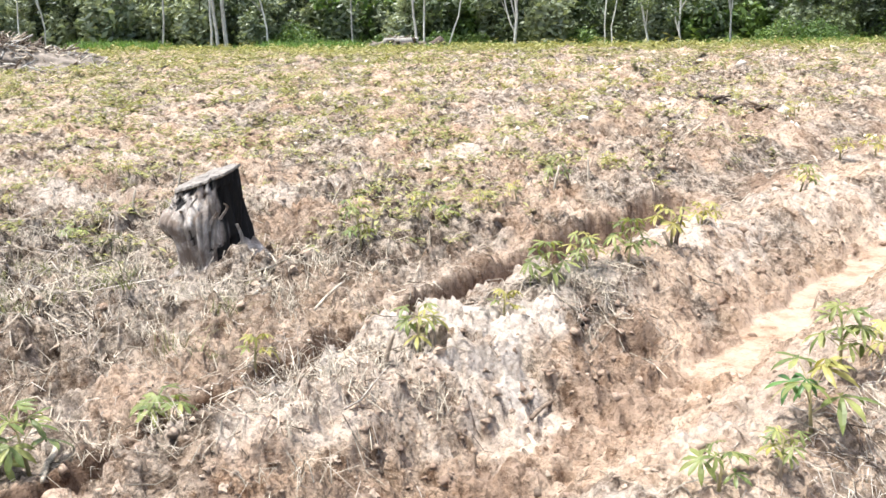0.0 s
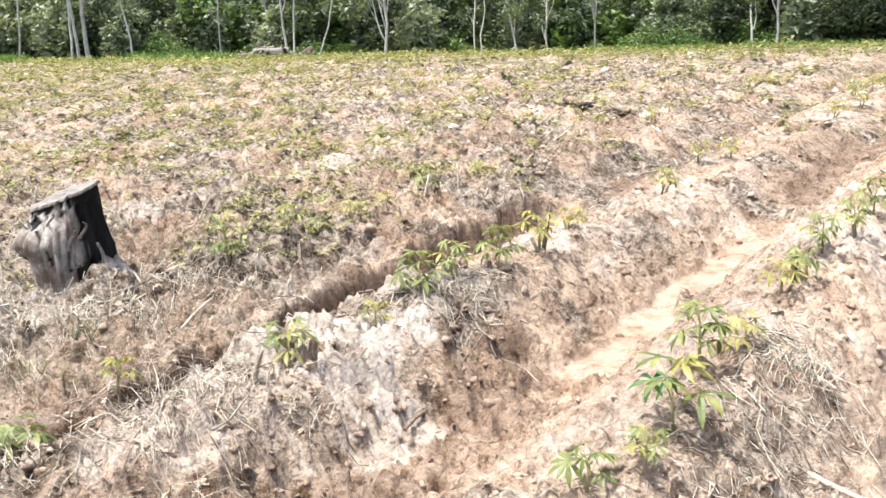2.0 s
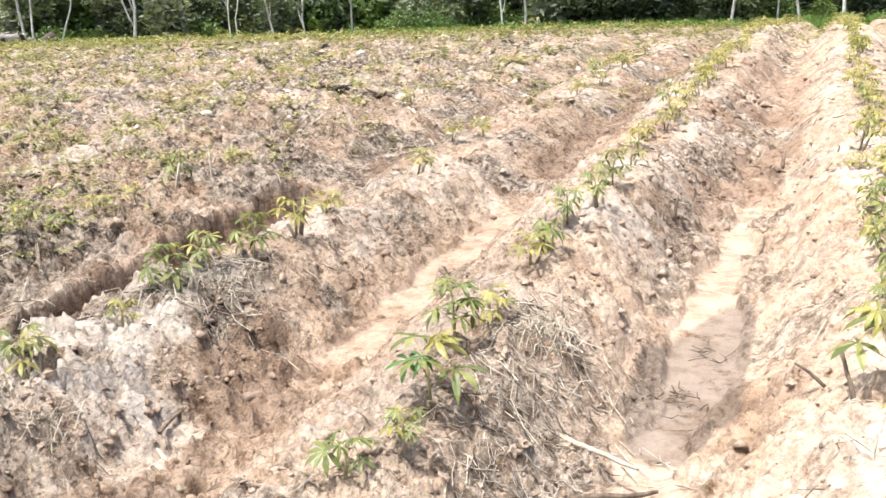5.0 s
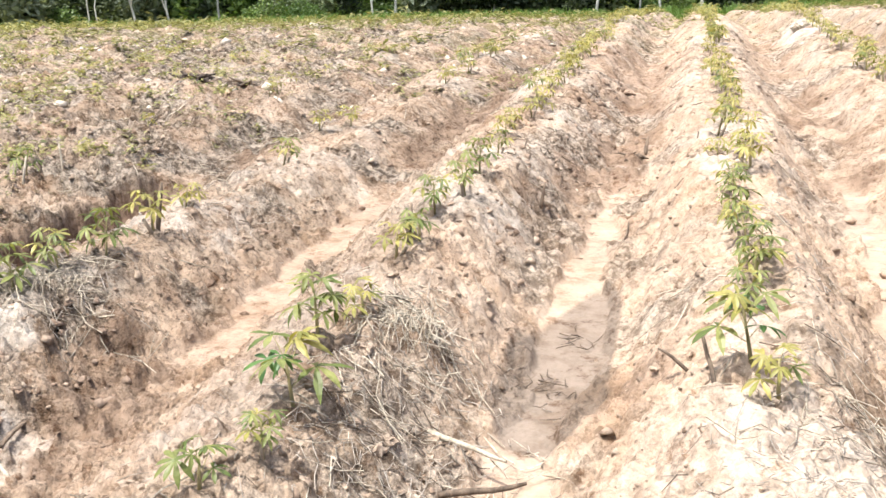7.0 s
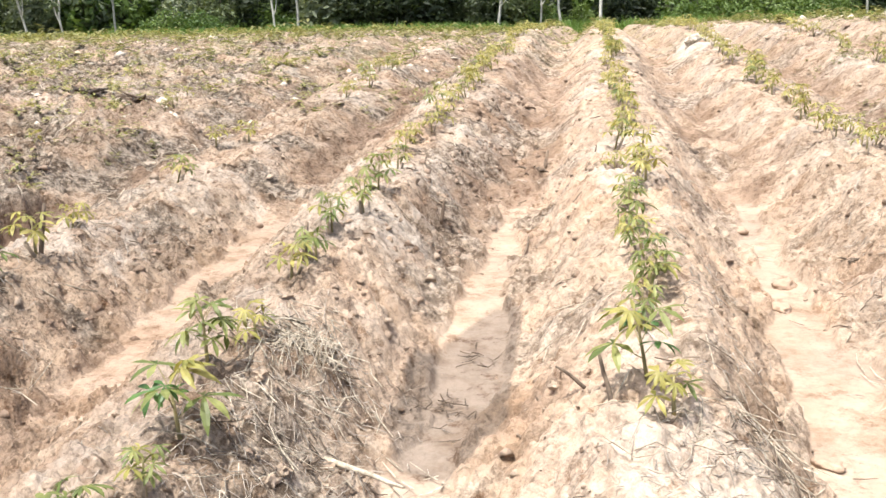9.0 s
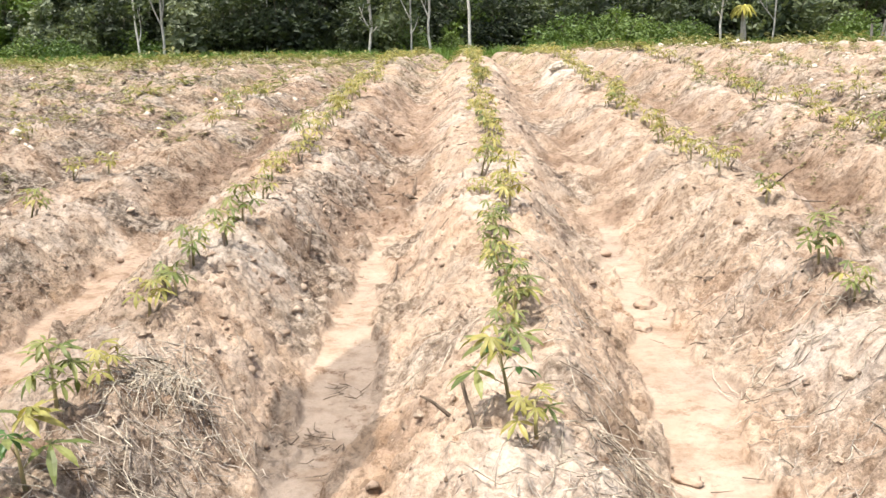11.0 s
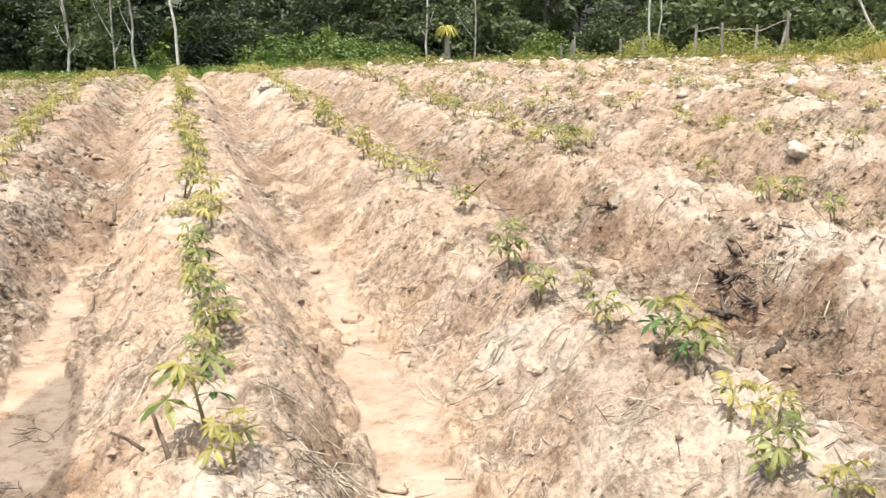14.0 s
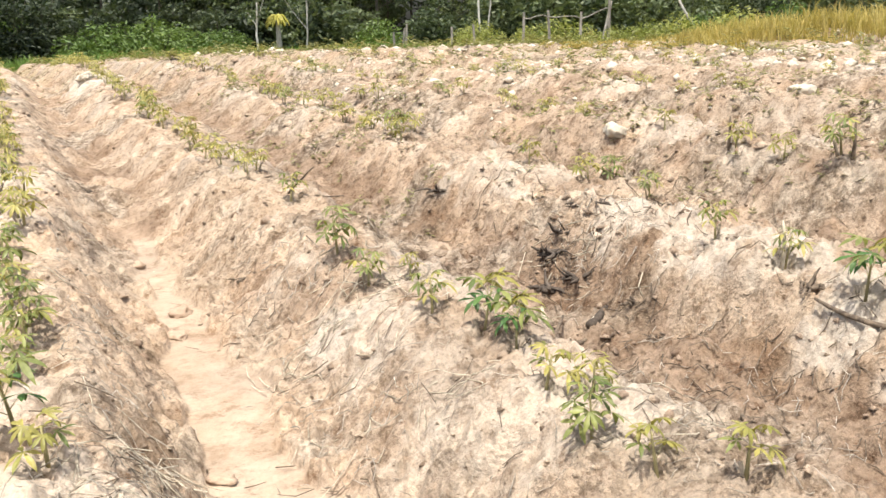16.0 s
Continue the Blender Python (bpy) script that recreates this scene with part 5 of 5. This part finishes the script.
stone("flat_stone", 0.90, 3.30, 0.034, 3, ROCK, "brownish flat clod in the furrow bed", "stone", 0.25, (1.4, 0.9, 0.4))
stone("soil_lump", 1.02, 5.98, 0.034, 4, ROCK, "brown lump fallen from the furrow bank", "soil lump")
stone("pale_clod", 1.55, 14.5, 0.10, 5, PALE_ROCK, "whitish crumbled clod crowning a distant ridge", "clod", 0.3, (1.5, 1.0, 0.95), 5)
stone("pale_clod", 4.20, 6.13, 0.075, 6, PALE_ROCK, "big pale clod lying between cassava rows", "clod", 0.2)
stone("pale_clod", 4.0, 6.9, 0.09, 7, PALE_ROCK, "low whitish clod beside cassava plants", "clod", 0.3, (1.4, 1.0, 0.6))
stone("pale_clod", 5.9, 6.2, 0.09, 8, PALE_ROCK, "low whitish clod beside cassava plants", "clod", 0.3, (1.5, 1.0, 0.6))
stone("pale_clod", -7.4, 20.2, 0.12, 9, PALE_ROCK, "white clod standing out on the far field", "clod", 0.2)


def root_clump(x, y, size, seed, mat, label, count=14):
    """A tangle of short crooked roots pulled out of the soil."""
    rng = random.Random(seed)
    root = thing("root_clump", pose(x, y, ground_at(x, y) - 0.01, 0, 0, rng.uniform(0, 360)), label, "roots")
    for i in range(count):
        a, e = rng.uniform(0, 6.28), rng.uniform(-0.2, 0.3)
        ln = size * rng.uniform(0.3, 1.0)
        p = Vector((rng.uniform(-1, 1), rng.uniform(-1, 1), 0.2)) * size * 0.4
        pts = [p]
        for k in range(4):
            a += rng.uniform(-0.6, 0.6)
            e += rng.uniform(-0.7, 0.4)
            pts.append(pts[-1] + Vector((math.cos(a) * math.cos(e), math.sin(a) * math.cos(e), max(-0.15, math.sin(e)))) * ln / 4)
        r = size * rng.uniform(0.04, 0.11)
        v, f = tube(pts, [r, r * 0.9, r * 0.7, r * 0.5, r * 0.25], 5)
        part("root", mesh_of("root", v, f, [mat], smooth=True), root)
    return root


root_clump(0.92, 7.75, 0.13, 1, BURNT, "dark root clump lying in the furrow")
root_clump(1.37, 5.05, 0.09, 2, TWIG, "small dark root clump in the furrow bank")
root_clump(2.78, 5.86, 0.12, 3, BURNT, "blackened root clump on the bare soil", 18)
root_clump(2.59, 4.24, 0.13, 4, BURNT, "burnt tangle of roots under the ridge", 22)
root_clump(2.66, 4.17, 0.11, 5, BURNT, "burnt tangle of roots on the ridge flank", 18)
root_clump(2.71, 4.39, 0.13, 24, BURNT, "burnt tangle of roots on the ridge flank", 30)
root_clump(2.82, 4.51, 0.11, 25, BURNT, "burnt tangle of roots on the ridge flank", 22)
root_clump(2.94, 4.56, 0.08, 26, BURNT, "small burnt roots on the ridge crest", 12)
root_clump(2.95, 4.41, 0.08, 27, BURNT, "small burnt roots on the ridge crest", 12)
root_clump(2.67, 3.71, 0.09, 28, TWIG, "small dark dead roots on the brown soil", 12)
root_clump(2.63, 3.48, 0.08, 29, TWIG, "small dark dead roots on the brown soil", 12)
root_clump(-4.85, 10.05, 0.32, 6, BURNT, "dark heap of dead branches between rows", 26)
root_clump(-3.9, 9.2, 0.22, 7, TWIG, "brown heap of dead branches between rows", 20)
root_clump(-0.16, 7.40, 0.15, 8, TWIG, "brown dead roots at the furrow side", 12)
root_clump(-0.57, 5.54, 0.10, 9, TWIG, "dark stub of roots on the ridge", 12)
root_clump(3.55, 7.9, 0.14, 10, TWIG, "dead brown stalks on the bare ridge", 12)
root_clump(-2.12, 3.05, 0.08, 11, BURNT, "small dark hollow tangle by a seedling", 10)
root_clump(-0.60, 2.95, 0.09, 12, TWIG, "grey-brown root stub among straw", 12)
root_clump(2.95, 3.05, 0.12, 13, TWIG, "crooked dead roots on the brown soil", 12)
root_clump(2.45, 2.75, 0.12, 14, TWIG, "crooked dead roots on the brown soil", 12)


def stick(x, y, length, thick, rise, turn, seed, mat, label, bend=0.15):
    """A dead stick that stands in or lies on the soil."""
    rng = random.Random(seed)
    pts, d = [Vector((0, 0, -0.02))], Vector((math.cos(radians(rise)), 0, math.sin(radians(rise))))
    for i in range(5):
        d = (d + Vector((0, rng.uniform(-bend, bend), rng.uniform(-bend, bend)))).normalized()
        pts.append(pts[-1] + d * length / 5)
    if rise < 20:
        pts = [Vector((p.x, p.y, max(0.004, p.z * 0.4))) for p in pts]
    v, f = tube(pts, [thick, thick, thick * 0.95, thick * 0.85, thick * 0.75, thick * 0.5], 7)
    me = mesh_of("stick", v, f, [mat], smooth=True)
    return thing("stick", pose(x, y, ground_at(x, y) + 0.004, 0, 0, turn), label, "stick", "dead sticks on the field", data=me)


for sx, sy, ln, th, up, turn, kind in (
    (-2.13, 4.32, 0.24, 0.011, 84, 20, TWIG), (-2.17, 2.42, 0.15, 0.010, 80, 60, STAKE), (-2.13, 2.62, 0.16, 0.006, 85, 10, STAKE), (-0.93, 4.20, 0.17, 0.012, 84, 10, TWIG), (3.02, 3.26, 0.20, 0.008, 87, 0, STRAW),
    (-3.45, 3.62, 0.18, 0.009, 86, 0, STAKE), (-3.38, 5.1, 0.17, 0.008, 86, 0, STRAW), (-3.3, 5.35, 0.18, 0.008, 85, 90, STRAW), (-4.9, 3.45, 0.20, 0.009, 82, 40, STRAW), (-5.5, 3.5, 0.22, 0.009, 84, 140, STRAW),
    (-4.55, 4.3, 0.22, 0.007, 55, 60, STRAW), (1.80, 5.70, 0.26, 0.006, 40, -50, TWIG), (1.90, 5.5, 0.2, 0.005, 12, -60, TWIG), (2.40, 3.95, 0.34, 0.011, 16, 62, STRAW), (2.30, 4.1, 0.26, 0.008, 14, 70, STRAW),
    (2.20, 3.55, 0.30, 0.008, 8, 40, TWIG), (2.46, 3.70, 0.27, 0.020, 12, 30, BURNT), (2.38, 3.66, 0.26, 0.010, 8, 20, TWIG), (2.9, 2.55, 0.40, 0.010, 6, 110, TWIG), (1.15, 2.95, 0.28, 0.007, 8, 5, TWIG),
    (0.26, 2.98, 0.16, 0.007, 60, 120, TWIG), (0.2, 3.2, 0.12, 0.006, 40, 160, TWIG), (-1.55, 2.50, 0.42, 0.009, 10, 130, STRAW), (-1.50, 2.38, 0.30, 0.012, 12, 125, TWIG), (-1.8, 2.75, 0.24, 0.008, 12, 115, TWIG),
    (-2.75, 1.55, 0.36, 0.012, 18, -30, STRAW), (-3.05, 1.75, 0.42, 0.010, 8, 15, STRAW), (-3.9, 1.62, 0.45, 0.014, 10, 40, STRAW), (-3.3, 2.75, 0.32, 0.009, 14, 110, STRAW), (-3.1, 2.9, 0.25, 0.008, 30, 100, STRAW),
    (-0.55, 3.05, 0.3, 0.009, 10, -40, STRAW), (-0.45, 2.75, 0.25, 0.010, 10, 30, TWIG), (-0.12, 7.45, 0.14, 0.014, 70, 70, TWIG), (-0.15, 7.40, 0.12, 0.010, 25, 190, TWIG), (-0.57, 5.5, 0.14, 0.010, 82, 0, TWIG), (-0.15, 5.4, 0.18, 0.007, 30, 70, TWIG), (0.06, 5.55, 0.16, 0.006, 50, 30, TWIG), (4.4, 4.27, 0.22, 0.010, 84, 0, TWIG), (4.3, 5.1, 0.20, 0.009, 84, 0, TWIG),
):
    stick(sx, sy, ln, th, up, turn, int(sx * 100) + int(sy * 77), kind, "pale dry stick on the soil" if kind is STRAW else "dark dead stick on the soil")


def brush_pile(x, y, long, high, count, seed, turn, label):
    """A heap of cleared branches over a bank of earth."""
    rng = random.Random(seed)
    root = thing("brush_pile", pose(x, y, ground_at(x, y) - 0.1, 0, 0, turn), label, "brush pile")
    v, f, n, m = [], [], 260, 44
    for i in range(m + 1):
        for j in range(n):
            a, t = 2 * math.pi * j / n, i / m
            w = 1 + 0.35 * noise.noise(Vector((math.cos(a) * 2, math.sin(a) * 2, t * 2 + seed)))
            w += 0.16 * noise.noise(Vector((math.cos(a) * 7, math.sin(a) * 7, t * 6 + seed))) + 0.05 * noise.noise(Vector((math.cos(a) * 22, math.sin(a) * 22, t * 17 + seed)))
            v.append((long * (1 - t) * w * math.cos(a), long * 0.42 * (1 - t) * w * math.sin(a), high * 0.7 * math.sin(t * 1.57) * w))
    for i in range(m):
        for j in range(n):
            e = (j + 1) % n
            f.append((i * n + j, i * n + e, (i + 1) * n + e, (i + 1) * n + j))
    part("earth_bank", mesh_of("earth_bank", v, f, [ASH], smooth=True), root)
    for i in range(count):
        a, q = rng.uniform(0, 6.28), rng.uniform(0.05, 0.95)
        p = Vector((long * q * math.cos(a), long * 0.42 * q * math.sin(a), high * (1 - q) * 0.9 + 0.05))
        w, e, ln = rng.uniform(0, 6.28), rng.uniform(-0.6, 0.6), rng.uniform(0.25, 0.9) * high * 1.1
        d = Vector((math.cos(w) * math.cos(e), math.sin(w) * math.cos(e), math.sin(e)))
        k = d.cross(Vector((0, 0, 1))) * rng.uniform(-0.15, 0.15) * ln
        r = rng.uniform(0.008, 0.03)
        tv, tf = tube([p - d * ln / 2, p + k, p + d * ln / 2], [r, r * 0.9, r * 0.5], 5)
        part("branch", mesh_of("branch", tv, tf, [rng.choice((STRAW, TWIG, BARK_PALE, TWIG))]), root)


brush_pile(*polar(-64.6, 26), 3.0, 0.95, 620, 3, 60, "grey heap of cleared branches and earth")
brush_pile(*polar(-43.9, 41), 2.4, 0.75, 130, 4, 46, "low heap of cleared wood by the forest")


POST = fibre_material("grey_post", (0.13, 0.12, 0.10), (0.36, 0.34, 0.30), streak=(5, 5, 1.5))


def log(x, y, z, length, radius, turn, mat, label, name="log", up=0):
    v, f = tube([(t * length, 0.03 * math.sin(5 * t), 0) for t in (-0.5, -0.25, 0, 0.25, 0.5)], [radius * k for k in (1, 1.06, 0.97, 1.0, 0.9)], 12)
    return thing(name, pose(x, y, z, 0, -up, turn), label, "log", data=mesh_of(name, v, f, [mat], smooth=True))


lx, ly = polar(-43.75, 40.4)
log(lx, ly, ground_at(lx, ly) + 0.36, 1.3, 0.15, 40, POST, "thick grey weathered log lying on the heap")
log(lx + 0.25, ly - 0.2, ground_at(lx, ly) + 0.22, 1.2, 0.14, 52, BURNT, "dark log lying low on the heap")
rng = random.Random(91)
for i in range(6):
    hx, hy = polar(-43.75 + rng.uniform(-0.7, 0.9), 40.2 + rng.uniform(-0.5, 0.3))
    log(hx, hy, ground_at(hx, hy) + rng.uniform(0.12, 0.42), rng.uniform(0.5, 1.2), rng.uniform(0.03, 0.07), rng.uniform(0, 180), rng.choice((BARK_DARK, BURNT, BURNT)), "weathered log thrown on the heap", up=rng.uniform(-18, 18))
lx, ly = polar(-42.9, 40.4)
log(lx, ly, ground_at(lx, ly) + 0.24, 0.6, 0.10, 40, BARK_PALE, "short pale post standing in the field", "short_post", 80)
lx, ly = polar(-41.7, 40.4)
log(lx, ly, ground_at(lx, ly) + 0.22, 0.6, 0.22, 30, BURNT, "charred black log end by the forest", "charred_log", 35)
lx, ly = polar(-47.1, 39.0)
stone("white_stone", lx, ly, 0.22, 41, PALE_ROCK, "whitish stone lying in the grass by the forest", "stone", 0.2)


def fence():
    """Grey split posts with a crooked rail."""
    root = thing("fence", pose(0, 0, 0), "old grey post fence with a crooked branch rail", "fence")
    tops = []
    for i, (a, r, h, tilt) in enumerate(((21.75, 40, 0.95, 1), (22.15, 40, 1.1, 10), (22.4, 40, 1.25, 4), (24.95, 39, 1.1, 2), (26.25, 38.5, 1.15, -2), (28.9, 36, 1.45, 3), (30.4, 35.5, 1.5, -2), (32.0, 35, 1.4, 4), (33.1, 34.5, 1.7, 16), (33.6, 34, 1.75, 1))):
        x, y = polar(a, r)
        z = float(base_height(np.array([x]), np.array([y]))[0])
        top = Vector((x + h * math.sin(radians(tilt)), y, z + h))
        v, f = tube([(x, y, z - 0.2), ((x + top.x) / 2 + 0.02, y, z + h * 0.5), top], [0.055, 0.05, 0.042], 7)
        part("post", mesh_of("post", v, f, [POST]), root)
        if i >= 5:
            tops.append(top + Vector((0, 0, -0.22)))
    for a, b in zip(tops, tops[1:]):
        m = a.lerp(b, 0.5) + Vector((0, 0, 0.04))
        v, f = tube([a, a.lerp(m, 0.5) + Vector((0, 0, -0.03)), m, m.lerp(b, 0.6) + Vector((0, 0, 0.05)), b], [0.02, 0.019, 0.018, 0.016, 0.013], 6)
        part("rail", mesh_of("rail", v, f, [POST]), root)


fence()


def yellow_palm():
    x, y = polar(15.4, 41.5)
    z = float(base_height(np.array([x]), np.array([y]))[0])
    root = thing("small_palm", pose(x, y, z), "small palm with a yellow drooping crown", "palm")
    v, f = tube([(0, 0, -0.2), (0.05, 0, 0.7), (0.0, 0, 1.72)], [0.17, 0.12, 0.06], 8)
    part("trunk", mesh_of("trunk", v, f, [BARK_PALE], smooth=True), root)
    rng = random.Random(3)
    for i in range(26):
        a, ln = i * 2.4, rng.uniform(0.34, 0.56)
        c, s = math.cos(a), math.sin(a)
        rows, fv, ff = [], [], []
        for t in (0, 0.25, 0.5, 0.75, 1.0):
            h = 1.68 + ln * ((1.5 - 0.05 * i) * t - (1.9 - 0.03 * i) * t * t) + 0.04 * rng.random()
            w = 0.075 * math.sin(math.pi * min(0.98, t * 0.9 + 0.08))
            o = len(fv)
            fv += [(c * ln * t - s * w, s * ln * t + c * w, h - 0.05), (c * ln * t, s * ln * t, h), (c * ln * t + s * w, s * ln * t - c * w, h - 0.05)]
            if t:
                ff += [(o - 3, o - 2, o + 1, o), (o - 2, o - 1, o + 2, o + 1)]
        part("frond", mesh_of("frond", fv, ff, [PALM]), root)


PALM = leaf_material("yellow_frond", (0.36, 0.34, 0.06), (0.62, 0.55, 0.13), 0.5, 0.4)
yellow_palm()
# pale crumbly stones on the rising ground
x, y, g = scatter(6500, 7.5, 36, 8, 54, 31, 0.55)
keep = (layers(x, y, 2.5, 2, 33) > -0.15) & (x > 3.2 + 0.08 * y)
tagged(new("pale_stones", clod_mesh("pale_stones", x[keep], y[keep], (0.006 + 0.0032 * np.hypot(x, y)[keep]) * (0.3 + 1.1 * g.random(keep.sum()) ** 2.2), 9, PALE_ROCK)), "pale crumbly stones strewn on the rising ground", "stones", kind="stuff")
x, y, g = scatter(1300, 9, 28, -50, -6, 32)
keep = layers(x, y, 3.0, 2, 34) > -0.05
tagged(new("pale_stones", clod_mesh("pale_stones", x[keep], y[keep], 0.012 + 0.055 * g.random(keep.sum()) ** 2.2, 9, PALE_ROCK)), "pale crumbly stones strewn on the far ridges", "stones", kind="stuff")

# dry grass tufts about the stump and on the banks, limp weeds between them
g = np.random.default_rng(66)
TUFTS = ((-3.8, 2.5, 0.25, 16), (-4.3, 2.55, 0.3, 30), (-3.35, 3.35, 0.12, 14), (-4.9, 2.7, 0.5, 60), (-3.5, 2.2, 0.4, 40), (-2.1, 3.45, 0.10, 10), (-5.6, 3.6, 0.6, 40), (-6.5, 4.6, 0.9, 40), (-4.2, 2.0, 0.4, 50), (-3.2, 2.9, 0.2, 20), (-2.3, 1.9, 0.25, 26), (-2.1, 2.35, 0.12, 14), (-0.68, 3.4, 0.08, 8))
for name, mat, seed, share, label in (("dry_grass", STRAW, 8, 1.0, "dry grass tufts bent over the soil"), ("limp_weeds", WEED, 9, 0.3, "limp grey-green weeds between the dry grass")):
    tufts = np.concatenate([np.c_[g.normal(cx, rad, int(m * share)), g.normal(cy, rad, int(m * share))] for cx, cy, rad, m in TUFTS if share == 1 or cx < -3.4])
    ob = new(name, cloud_mesh(name, *blades(on_ground(tufts[:, 0], tufts[:, 1]), g.uniform(0.05, 0.12, len(tufts)), 22, seed, 0.0015, 1.1, 0.35), mat))
    tagged(ob, label, "grass", kind="stuff")
